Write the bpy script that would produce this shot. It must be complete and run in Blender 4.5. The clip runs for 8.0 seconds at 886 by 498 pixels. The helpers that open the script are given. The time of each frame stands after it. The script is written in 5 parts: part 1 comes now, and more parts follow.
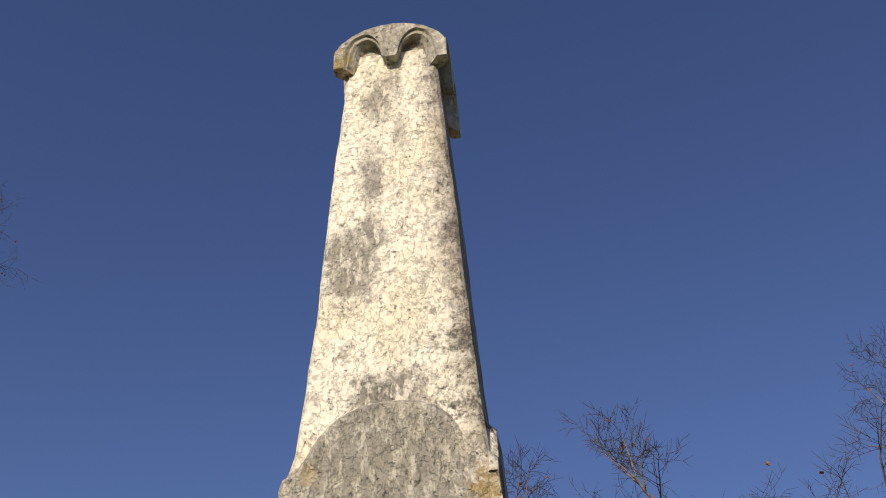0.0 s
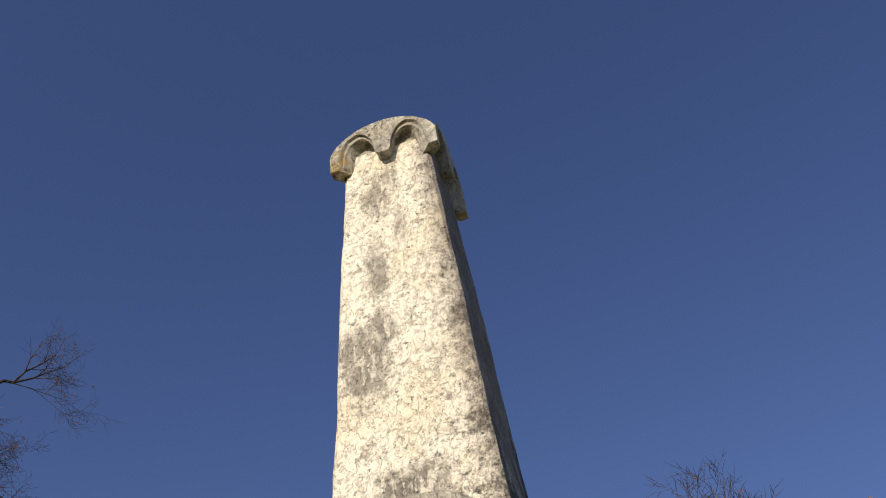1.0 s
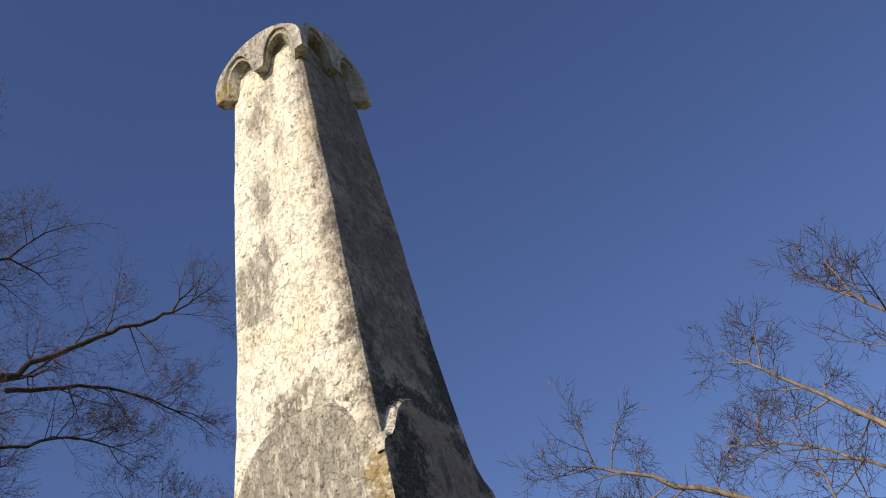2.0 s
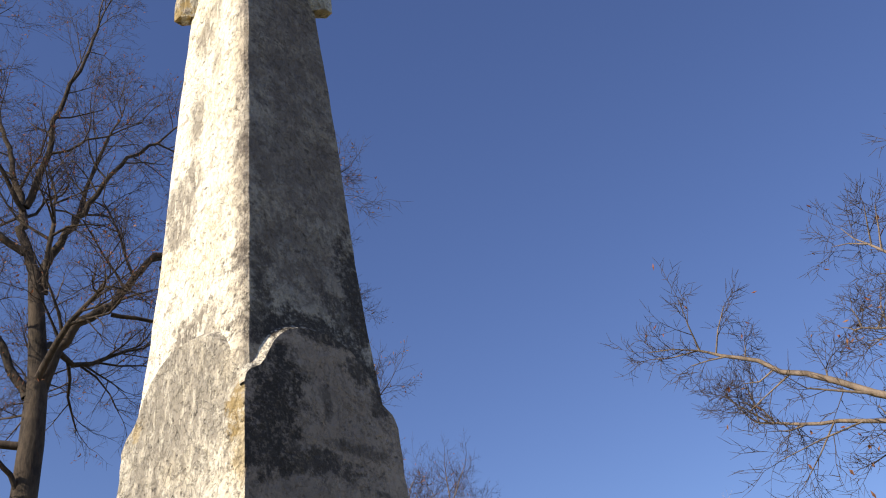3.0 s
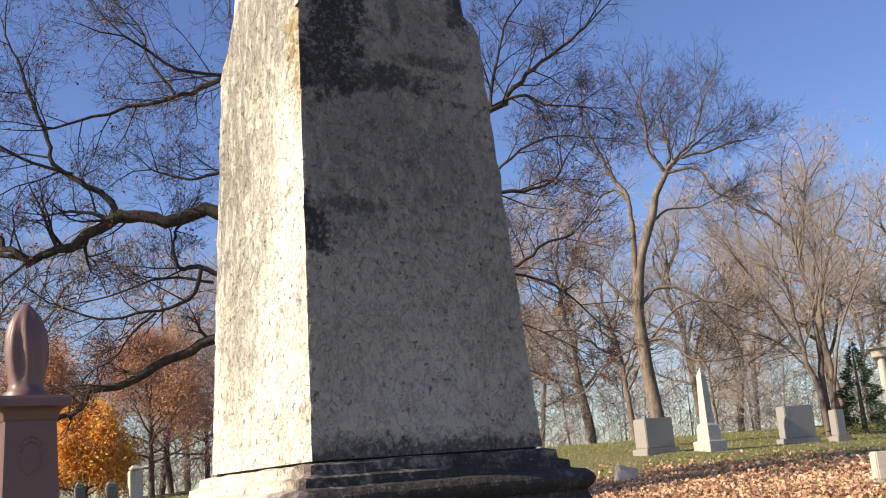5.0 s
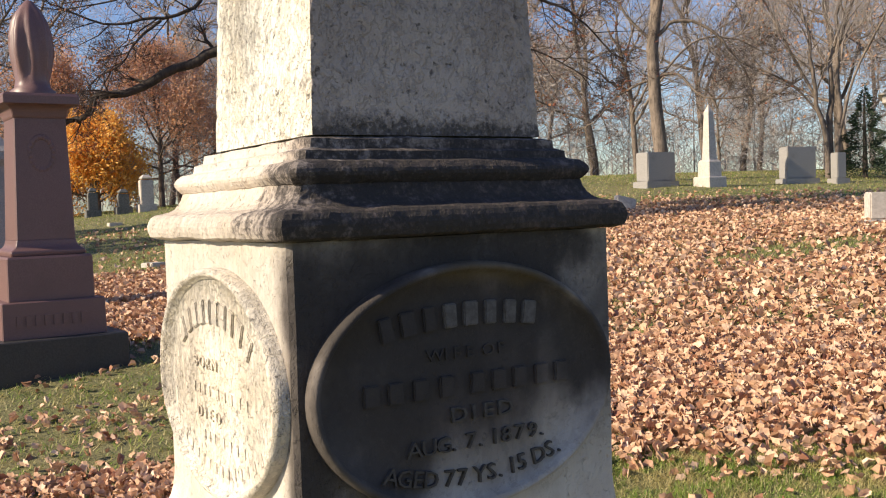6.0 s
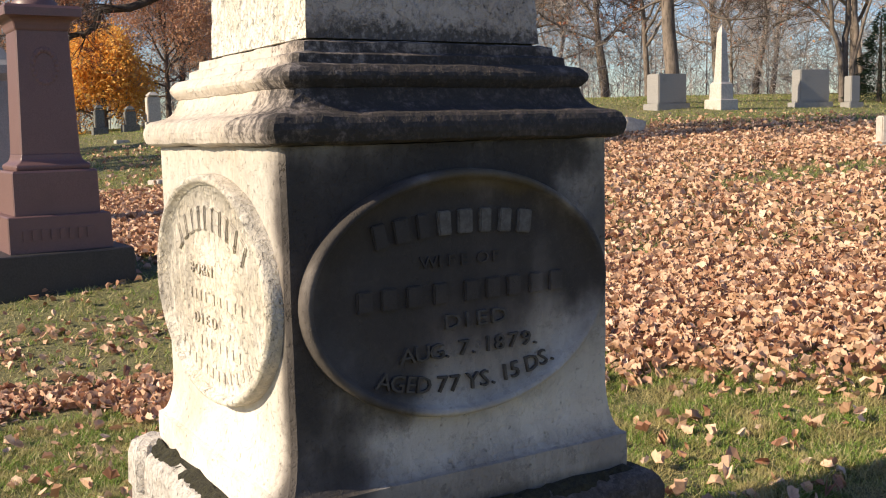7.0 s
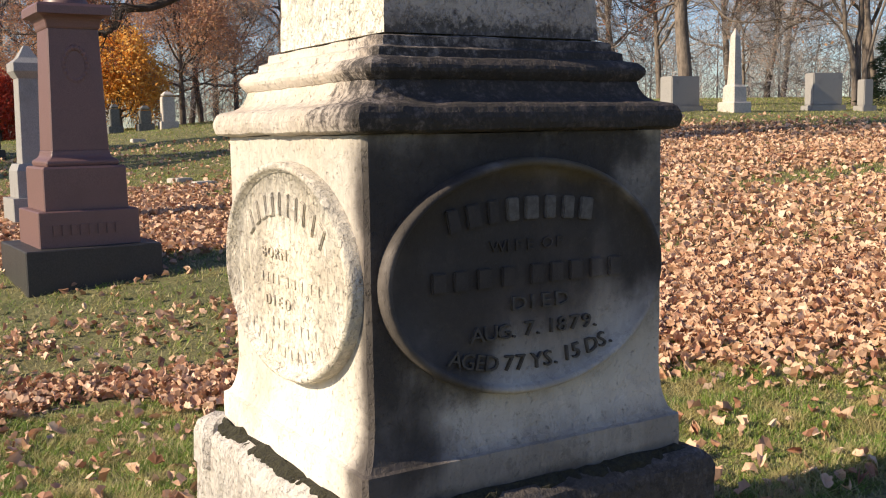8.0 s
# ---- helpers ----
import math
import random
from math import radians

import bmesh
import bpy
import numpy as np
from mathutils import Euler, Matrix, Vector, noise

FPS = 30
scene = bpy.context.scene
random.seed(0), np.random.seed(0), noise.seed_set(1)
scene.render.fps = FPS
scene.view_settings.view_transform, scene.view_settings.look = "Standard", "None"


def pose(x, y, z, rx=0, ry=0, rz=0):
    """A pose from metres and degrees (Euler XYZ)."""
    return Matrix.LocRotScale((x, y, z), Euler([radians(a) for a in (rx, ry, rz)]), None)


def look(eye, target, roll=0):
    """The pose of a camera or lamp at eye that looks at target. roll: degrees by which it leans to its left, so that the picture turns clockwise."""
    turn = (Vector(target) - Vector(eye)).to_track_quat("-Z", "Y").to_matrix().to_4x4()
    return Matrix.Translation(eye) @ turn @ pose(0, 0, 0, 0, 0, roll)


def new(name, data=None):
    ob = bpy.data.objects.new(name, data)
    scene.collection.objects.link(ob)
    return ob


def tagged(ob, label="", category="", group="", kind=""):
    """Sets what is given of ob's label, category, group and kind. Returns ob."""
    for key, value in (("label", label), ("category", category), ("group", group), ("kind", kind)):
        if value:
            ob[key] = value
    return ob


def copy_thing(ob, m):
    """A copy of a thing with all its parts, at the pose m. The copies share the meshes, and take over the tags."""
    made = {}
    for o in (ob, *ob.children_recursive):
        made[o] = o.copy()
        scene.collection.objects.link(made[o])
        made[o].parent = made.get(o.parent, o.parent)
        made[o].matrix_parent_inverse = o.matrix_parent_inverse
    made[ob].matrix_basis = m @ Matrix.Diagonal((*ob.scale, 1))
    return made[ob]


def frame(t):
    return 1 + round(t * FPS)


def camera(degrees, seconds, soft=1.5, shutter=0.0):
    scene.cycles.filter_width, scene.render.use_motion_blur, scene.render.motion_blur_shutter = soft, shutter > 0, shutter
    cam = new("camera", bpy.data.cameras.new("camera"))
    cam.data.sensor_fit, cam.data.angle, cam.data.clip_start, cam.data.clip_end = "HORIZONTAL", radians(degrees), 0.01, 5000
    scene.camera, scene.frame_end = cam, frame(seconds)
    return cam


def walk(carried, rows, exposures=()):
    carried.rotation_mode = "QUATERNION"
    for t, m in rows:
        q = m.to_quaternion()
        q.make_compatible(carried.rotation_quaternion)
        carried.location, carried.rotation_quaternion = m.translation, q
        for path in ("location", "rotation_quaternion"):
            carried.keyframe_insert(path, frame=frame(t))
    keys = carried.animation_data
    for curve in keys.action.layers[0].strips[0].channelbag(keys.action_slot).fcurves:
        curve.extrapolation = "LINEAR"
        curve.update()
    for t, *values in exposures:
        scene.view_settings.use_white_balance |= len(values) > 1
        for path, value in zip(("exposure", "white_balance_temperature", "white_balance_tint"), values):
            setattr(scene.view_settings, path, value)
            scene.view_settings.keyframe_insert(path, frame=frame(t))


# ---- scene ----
cam = camera(47.44, 8.0, soft=1.1)
walk(cam, [
    (0, look((-2.6802, -0.4294, 1.5376), (-0.8040, -0.2320, 3.1779), -2.978)),
    (0.5, look((-2.7237, -0.4598, 1.5181), (-0.9218, -0.2690, 3.2405), -4.204)),
    (1, look((-2.6261, -0.6353, 1.5260), (-0.9259, -0.3128, 3.3303), -8.834)),
    (1.5, look((-2.3978, -1.0518, 1.5325), (-0.6279, -0.3843, 3.1671), -12.000)),
    (1.7, look((-2.4187, -1.2780, 1.5167), (-0.6186, -0.5805, 3.1051), -14.635)),
    (2.8, look((-1.8991, -2.1157, 1.5811), (-0.2577, -0.8810, 3.0063), -9.439)),
    (3, look((-1.8453, -2.2690, 1.5680), (-0.2078, -0.9701, 2.9395), -7.977)),
    (3.5, look((-1.6505, -2.5066, 1.6125), (-0.1056, -0.9292, 2.7851), -4.664)),
    (4, look((-1.4643, -2.5836, 1.6469), (-0.1764, -0.7881, 2.8164), -4.078)),
    (4.5, look((-1.4063, -2.5905, 1.6050), (-0.1477, -0.6526, 2.5592), -4.694)),
    (5, look((-1.3839, -2.5751, 1.5489), (-0.0501, -0.5352, 2.1055), -4.724)),
    (5.2, look((-1.3889, -2.5650, 1.5268), (-0.0607, -0.4863, 1.9328), -3.951)),
    (6.3, look((-1.3654, -2.5967, 1.4040), (-0.0514, -0.4814, 1.1828), -1.513)),
    (6.5, look((-1.3542, -2.5945, 1.3943), (-0.0464, -0.4805, 1.1283), -1.373)),
    (7, look((-1.3457, -2.6006, 1.3927), (-0.0575, -0.4786, 1.0970), -1.370)),
    (7.5, look((-1.3680, -2.5981, 1.3914), (-0.0680, -0.4806, 1.1149), -1.375)),
    (8, look((-1.5479, -2.6289, 1.3665), (-0.2743, -0.4974, 1.0759), -1.019)),
], [(0, -0.04), (1.7, 0.06), (2.8, 0.5), (3.5, 0.65), (4, 0.84), (4.5, 0.88), (5, 0.76), (5.2, 0.74), (6.3, 0.66), (8, 0.62)])

# ---- world and sun ----
SUN_EL, SUN_SIDE = radians(29), radians(10.5)
to_sun = Vector((-math.cos(SUN_EL) * math.cos(SUN_SIDE), math.cos(SUN_EL) * math.sin(SUN_SIDE), math.sin(SUN_EL)))
world = bpy.data.worlds.new("world")
scene.world = world
world.use_nodes = True
sky = world.node_tree.nodes.new("ShaderNodeTexSky")
sky.sky_type, sky.sun_disc = "NISHITA", False
sky.sun_elevation, sky.sun_rotation = SUN_EL, math.atan2(to_sun.x, to_sun.y)
sky.air_density, sky.dust_density, sky.ozone_density = 1.0, 0.5, 3.5
deep = world.node_tree.nodes.new("ShaderNodeHueSaturation")
deep.inputs["Hue"].default_value, deep.inputs["Saturation"].default_value = 0.517, 1.07
world.node_tree.nodes["Background"].inputs["Strength"].default_value = 0.1
world.node_tree.links.new(sky.outputs[0], deep.inputs["Color"])
world.node_tree.links.new(deep.outputs[0], world.node_tree.nodes["Background"].inputs[0])
sun = new("sun", bpy.data.lights.new("sun", "SUN"))
sun.data.energy, sun.data.angle, sun.data.color = 5.0, radians(0.5), (1.0, 0.85, 0.64)
sun.matrix_world = look((0, 0, 30), Vector((0, 0, 30)) - to_sun)

# ---- materials ----


class Mat:
    """Small helper round a node material."""

    def __init__(self, name, rough=0.8):
        self.mat = bpy.data.materials.new(name)
        self.mat.use_nodes = True
        self.tree = self.mat.node_tree
        self.bsdf = self.tree.nodes["Principled BSDF"]
        self.bsdf.inputs["Roughness"].default_value = rough
        self.coord = self.add("ShaderNodeTexCoord").outputs["Object"]

    def add(self, kind, **values):
        node = self.tree.nodes.new(kind)
        for key, value in values.items():
            node.inputs[key].default_value = value
        return node

    def link(self, a, b):
        self.tree.links.new(a, b)

    def noise(self, scale, detail=4, rough=0.6, stretch=(1, 1, 1), offset=(0, 0, 0)):
        m = self.add("ShaderNodeMapping")
        m.inputs["Scale"].default_value, m.inputs["Location"].default_value = stretch, offset
        self.link(self.coord, m.inputs[0])
        n = self.add("ShaderNodeTexNoise", Scale=scale, Detail=detail, Roughness=rough)
        self.link(m.outputs[0], n.inputs["Vector"])
        return n.outputs["Fac"]

    def math(self, op, a, b=0.0, c=0.0):
        n = self.add("ShaderNodeMath")
        n.operation = op
        for socket, v in zip(n.inputs, (a, b, c)):
            if isinstance(v, (int, float)):
                socket.default_value = v
            else:
                self.link(v, socket)
        return n.outputs[0]

    def ramp(self, value, a, b, lo=0.0, hi=1.0):
        n = self.add("ShaderNodeMapRange")
        n.interpolation_type = "SMOOTHSTEP"
        for i, v in enumerate((value, a, b, lo, hi)):
            if isinstance(v, (int, float)):
                n.inputs[i].default_value = v
            else:
                self.link(v, n.inputs[i])
        return n.outputs[0]

    def mix(self, fac, a, b, kind="MIX"):
        n = self.add("ShaderNodeMix")
        n.data_type, n.blend_type = "RGBA", kind
        for socket, v in zip((n.inputs[0], n.inputs[6], n.inputs[7]), (fac, a, b)):
            if isinstance(v, (int, float)):
                socket.default_value = v
            elif isinstance(v, tuple):
                socket.default_value = (*v, 1)
            else:
                self.link(v, socket)
        return n.outputs[2]

    def axis(self, i):
        n = self.add("ShaderNodeSeparateXYZ")
        self.link(self.coord, n.inputs[0])
        return n.outputs[i]

    def blob(self, centre, radii, ragged, amount=0.9, wild=5.0, outer=1.25, inner=0.6):
        """1 inside a ragged ellipsoid, 0 outside."""
        m = self.add("ShaderNodeMapping")
        m.vector_type = "TEXTURE"
        m.inputs["Location"].default_value, m.inputs["Scale"].default_value = centre, radii
        self.link(self.coord, m.inputs[0])
        n = self.add("ShaderNodeVectorMath")
        n.operation = "LENGTH"
        self.link(m.outputs[0], n.inputs[0])
        d = self.math("MULTIPLY_ADD", self.math("SUBTRACT", ragged, 0.5), wild, n.outputs["Value"])
        return self.ramp(d, outer, inner, 0.0, amount)

    def random(self, island=False):
        if island:
            return self.add("ShaderNodeNewGeometry").outputs["Random Per Island"]
        return self.add("ShaderNodeObjectInfo").outputs["Random"]

    def bump(self, heights, strength=1.0):
        """heights: (socket, metres) pairs."""
        total = None
        for socket, metres in heights:
            h = self.math("MULTIPLY", socket, metres)
            total = h if total is None else self.math("ADD", total, h)
        n = self.add("ShaderNodeBump", Strength=strength, Distance=1.0)
        self.link(total, n.inputs["Height"])
        self.link(n.outputs[0], self.bsdf.inputs["Normal"])

    def colour(self, socket):
        if isinstance(socket, tuple):
            self.bsdf.inputs["Base Color"].default_value = (*socket, 1)
        else:
            self.link(socket, self.bsdf.inputs["Base Color"])
        return self


CREAM, WARM, GREY, BLACK = (0.92, 0.875, 0.76), (0.87, 0.79, 0.63), (0.28, 0.24, 0.205), (0.03, 0.024, 0.02)


def marble(name, darks=(), greys=(), lichens=(), soot_shades=(), lean=0.35, pitted=1.0, mottle=1.0, streaky=0.3, speckle=0.75, pale=CREAM, warm=WARM, soft=False):
    """Weathered marble: cream to warm, pitted, with grey and black growth, soot and painted shade in given places."""
    m = Mat(name, 0.8)
    fine, mid, big = m.noise(70, 6, 0.72), m.noise(17, 5, 0.65), m.noise(3.2, 4, 0.6, offset=(3, 1, 7))
    streak = m.noise(34, 5, 0.68, (1, 1, 0.3))
    ragged = m.math("ADD", m.math("ADD", m.math("MULTIPLY", mid, 0.45), m.math("MULTIPLY", fine, 0.3)), m.math("MULTIPLY", m.noise(8, 3, 0.6, offset=(5, 2, 1)), 0.25))

    if soft:
        drip = m.noise(9, 3, 0.55, (1, 1, 0.22), offset=(2, 6, 3))
        ragged = m.math("ADD", m.math("MULTIPLY", m.noise(5, 3, 0.5, offset=(5, 2, 1)), 0.5), m.math("ADD", m.math("MULTIPLY", drip, 0.35), m.math("MULTIPLY", mid, 0.15)))

    def patched(spots, wild):
        wild = 0.55 * wild if soft else wild
        total = None
        for centre, radii, amount in spots:
            b = m.blob(centre, radii, ragged, amount, wild, 1.5 if soft else 1.35, 0.45 if soft else 0.5)
            total = b if total is None else m.math("MAXIMUM", total, b)
        return total

    c = m.mix(m.ramp(big, 0.42, 0.66), pale, warm)
    c = m.mix(m.ramp(ragged, 0.53, 0.615, 0, 0.75 * mottle), c, GREY)
    c = m.mix(m.ramp(streak, 0.6, 0.74, 0, lean), c, GREY)
    if greys:
        c = m.mix(m.math("MULTIPLY", patched(greys, 5.0), m.ramp(streak, 0.6, 0.5, streaky, 1)), c, (0.2, 0.18, 0.155))
    # on south sides the shade is put into the colour along with grime
    if soot_shades:
        soot_shade = patched(soot_shades, 2.2)
        c = m.mix(soot_shade, c, (0.065, 0.047, 0.04) if soft else (0.095, 0.07, 0.062))
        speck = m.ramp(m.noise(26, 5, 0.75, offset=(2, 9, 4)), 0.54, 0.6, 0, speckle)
        c = m.mix(m.math("MULTIPLY", speck, m.ramp(soot_shade, 0.02, 0.35)), c, (0.04, 0.032, 0.03))
    if darks:
        c = m.mix(m.math("MULTIPLY", patched(darks, 6.5), m.ramp(fine, 0.62, 0.5, 0.9 if soft else 0.6, 1)), c, BLACK)
    if lichens:
        c = m.mix(patched(lichens, 9.0), c, (0.36, 0.25, 0.07))
    pits = m.ramp(m.noise(48, 5, 0.7, offset=(1, 4, 2)), 0.6, 0.7)
    c = m.mix(m.math("MULTIPLY", pits, 0.8 * mottle), c, (0.1, 0.085, 0.065))
    specks = m.ramp(m.noise(85, 3, 0.75, (1, 1, 0.7), offset=(9, 1, 6)), 0.6, 0.68)
    c = m.mix(m.math("MULTIPLY", specks, m.math("MULTIPLY", m.ramp(big, 0.35, 0.6), 0.6 * mottle)), c, (0.16, 0.125, 0.09))
    m.colour(c)
    flake = m.ramp(m.noise(24, 5, 0.7, (1, 1, 0.75), offset=(7, 3, 5)), 0.47, 0.53)
    m.bump([(flake, 0.0045 * pitted), (mid, 0.017 * pitted), (fine, 0.009 * pitted), (streak, 0.01 * pitted), (pits, -0.008 * pitted)], 1.0)
    return m.mat


def plain_stone(name, a, b, scale=40, rough=0.6, depth=0.002, stain=0.4):
    m = Mat(name, rough)
    g, s = m.noise(scale, 5, 0.7), m.noise(2.5, 4, 0.6)
    c = m.mix(m.ramp(g, 0.35, 0.65), a, b)
    c = m.mix(m.ramp(s, 0.5, 0.75, 0, stain), c, tuple(0.4 * v for v in a))
    m.colour(c)
    m.bump([(g, depth)])
    return m.mat


SHAFT = marble(
    "weathered_marble_shaft",
    darks=[
        ((0.2, -0.26, 3.32), (0.07, 0.2, 0.22), 0.9), ((0.15, -0.26, 3.2), (0.1, 0.2, 0.1), 0.7), ((-0.2, -0.29, 3.1), (0.07, 0.1, 0.14), 0.75), ((-0.12, -0.27, 3.05), (0.12, 0.2, 0.1), 0.95),
        ((0.0, -0.26, 3.12), (0.18, 0.2, 0.05), 0.9), ((0.16, -0.27, 3.03), (0.08, 0.2, 0.07), 0.9), ((0.25, -0.27, 2.95), (0.05, 0.2, 0.12), 0.9),
        ((-0.2, -0.25, 3.3), (0.05, 0.2, 0.06), 0.5),
    ],
    greys=[
        ((-0.22, 0.07, 4.08), (0.2, 0.045, 0.16), 0.75), ((-0.23, 0.13, 3.66), (0.2, 0.1, 0.18), 0.8), ((-0.23, 0.06, 3.8), (0.2, 0.04, 0.1), 0.8),
        ((-0.2, 0.05, 4.5), (0.2, 0.06, 0.16), 0.7), ((-0.19, -0.01, 4.62), (0.2, 0.03, 0.12), 0.6), ((-0.2, -0.03, 4.3), (0.2, 0.03, 0.1), 0.5), ((-0.26, 0.0, 3.12), (0.2, 0.13, 0.09), 0.9),
        ((0.0, -0.24, 3.7), (0.3, 0.2, 0.5), 0.4), ((0.05, -0.2, 4.4), (0.2, 0.2, 0.3), 0.45),
    ],
    # south face: its shade is darkened into the marble, with some grime
    soot_shades=[((0, -0.36, 3.0), (0.8, 0.15, 0.5), 0.84), ((0, -0.335, 3.4), (0.8, 0.15, 0.5), 0.84), ((0, -0.31, 3.8), (0.8, 0.15, 0.5), 0.84), ((0, -0.29, 4.2), (0.8, 0.15, 0.5), 0.84), ((0, -0.27, 4.6), (0.8, 0.15, 0.5), 0.84)],
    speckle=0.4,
)
# The darks end the sunlit sliver: shade painted into the rim's colour.
RIM = marble("chamfered_rim_shade_darkened", darks=[((0.12, -0.3, 3.03), (0.34, 0.3, 0.35), 1.0), ((0.2, -0.3, 2.95), (0.25, 0.3, 0.2), 1.0)], greys=[((-0.3, 0.0, 3.0), (0.1, 0.4, 0.4), 0.8)])
PANEL_WEST = marble(
    "weathered_marble_west_panel",
    greys=[
        ((-0.29, 0.02, 2.9), (0.2, 0.34, 0.32), 0.78), ((-0.3, 0.18, 2.5), (0.2, 0.2, 0.5), 0.8), ((-0.33, 0.12, 2.1), (0.2, 0.16, 0.35), 0.65),
        ((-0.31, -0.02, 2.45), (0.2, 0.14, 0.35), 0.55),
    ],
    lichens=[((-0.3, -0.28, 2.8), (0.1, 0.04, 0.09), 0.75), ((-0.31, -0.29, 2.62), (0.08, 0.025, 0.12), 0.5), ((-0.3, 0.22, 2.88), (0.05, 0.03, 0.03), 0.5)],
    lean=0.5, streaky=0.55, pitted=1.5,
)
PANEL_SOUTH = marble(
    "weathered_shade_toned_south_panel",
    darks=[
        ((-0.2, -0.3, 2.8), (0.1, 0.3, 0.2), 0.97), ((-0.24, -0.3, 2.66), (0.1, 0.3, 0.1), 0.95), ((-0.08, -0.3, 2.65), (0.2, 0.3, 0.045), 0.85),
        ((0.12, -0.3, 2.72), (0.14, 0.3, 0.02), 0.6), ((0.2, -0.3, 2.6), (0.05, 0.3, 0.012), 0.7),
        ((0.0, -0.3, 3.07), (0.17, 0.3, 0.03), 0.9), ((0.15, -0.3, 2.99), (0.06, 0.3, 0.05), 0.85), ((0.22, -0.3, 2.9), (0.04, 0.3, 0.07), 0.8),
        ((0.0, -0.3, 2.85), (0.02, 0.3, 0.05), 0.6),
        ((-0.32, -0.33, 2.2), (0.06, 0.2, 0.1), 0.95), ((-0.2, -0.33, 2.27), (0.12, 0.2, 0.018), 0.6),
        ((0.0, -0.35, 1.61), (0.6, 0.2, 0.05), 0.8), ((-0.25, -0.35, 1.64), (0.14, 0.2, 0.03), 0.5),
    ],
    greys=[((0.0, -0.3, 2.45), (0.4, 0.3, 0.25), 0.55), ((0.05, -0.3, 2.85), (0.3, 0.3, 0.25), 0.35), ((-0.2, -0.3, 2.35), (0.2, 0.3, 0.2), 0.5)],
    # soot and the lower pale and warm tones put this side's shade into the marble
    soot_shades=[((0, -0.3, 2.6), (0.8, 0.5, 0.7), 0.3)],
    mottle=0.9, speckle=0.4, pale=(0.54, 0.455, 0.38), warm=(0.45, 0.37, 0.305),
)
# South side blackened by grime and by shade put into the colour.
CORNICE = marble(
    "grime_and_shade_marble_cornice",
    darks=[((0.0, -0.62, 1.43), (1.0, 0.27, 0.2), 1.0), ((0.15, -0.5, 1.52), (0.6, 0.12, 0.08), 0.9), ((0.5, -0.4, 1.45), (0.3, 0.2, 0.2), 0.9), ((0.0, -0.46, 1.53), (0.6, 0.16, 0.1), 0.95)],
    soot_shades=[((0.15, -0.6, 1.47), (1.2, 0.36, 0.5), 1.0)],
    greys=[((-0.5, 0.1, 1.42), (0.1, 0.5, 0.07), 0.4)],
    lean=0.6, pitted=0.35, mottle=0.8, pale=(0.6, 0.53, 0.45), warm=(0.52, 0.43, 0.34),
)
DIE = marble(
    "grimy_shade_toned_die",
    darks=[((-0.15, -0.5, 1.25), (0.6, 0.06, 0.14), 0.9), ((0.08, -0.5, 1.31), (0.45, 0.06, 0.1), 0.95), ((-0.42, -0.5, 0.95), (0.14, 0.06, 0.5), 0.85), ((-0.3, -0.52, 0.72), (0.3, 0.05, 0.08), 0.7), ((0.0, -0.54, 0.44), (0.8, 0.05, 0.03), 0.6), ((0.44, -0.5, 1.12), (0.1, 0.05, 0.1), 0.6)],
    # grime plus the south side's painted shade, paler where leaf light bounces up
    soot_shades=[((-0.2, -0.52, 1.1), (0.75, 0.12, 0.42), 0.95), ((-0.5, -0.52, 0.7), (0.28, 0.1, 0.6), 0.9), ((0.4, -0.55, 1.15), (0.35, 0.12, 0.25), 0.7), ((-0.3, -0.56, 0.46), (0.7, 0.1, 0.14), 0.6), ((0.4, -0.56, 0.48), (0.3, 0.1, 0.12), 0.4), ((-0.3, -0.5, 0.66), (0.5, 0.08, 0.1), 0.3)],
    greys=[((0.2, -0.5, 0.9), (0.6, 0.1, 0.35), 0.4), ((0.0, -0.55, 0.5), (0.9, 0.12, 0.16), 0.55), ((-0.48, 0.0, 1.25), (0.1, 0.7, 0.25), 0.55), ((-0.48, 0.35, 1.0), (0.1, 0.25, 0.5), 0.45), ((-0.48, -0.4, 0.95), (0.1, 0.14, 0.5), 0.35)],
    lean=0.12, pitted=0.3, mottle=0.3, streaky=0.8, speckle=0.25, pale=(0.78, 0.71, 0.61), warm=(0.68, 0.59, 0.48), soft=True,
)
MEDALLION_SOUTH = marble(
    "grimy_shade_toned_medallion",
    darks=[((-0.12, -0.5, 1.12), (0.48, 0.3, 0.2), 0.93), ((-0.3, -0.5, 0.95), (0.2, 0.3, 0.25), 0.8), ((0.34, -0.5, 1.05), (0.14, 0.3, 0.14), 0.9)],
    # grime in the oval, deepened to carry the south side's shade in its colour
    soot_shades=[((-0.12, -0.5, 1.08), (0.62, 0.3, 0.33), 0.95), ((0.3, -0.5, 1.06), (0.3, 0.3, 0.2), 0.9), ((-0.32, -0.5, 0.9), (0.3, 0.3, 0.25), 0.85)],
    greys=[((-0.05, -0.5, 0.8), (0.6, 0.3, 0.25), 0.5)],
    lichens=[((0.1, -0.52, 1.27), (0.2, 0.1, 0.03), 0.12)],
    pitted=0.15, mottle=0.25, streaky=0.8, speckle=0.2, pale=(0.78, 0.71, 0.61), warm=(0.68, 0.59, 0.48), soft=True,
)
MEDALLION_WEST = marble("pale_marble_medallion", greys=[((-0.5, 0.28, 1.05), (0.2, 0.2, 0.3), 0.55), ((-0.5, -0.05, 1.2), (0.2, 0.4, 0.1), 0.5), ((-0.5, -0.3, 0.95), (0.2, 0.12, 0.25), 0.4)], pitted=0.8, mottle=0.8, lean=0.3, pale=(0.78, 0.71, 0.6), warm=(0.7, 0.61, 0.48))
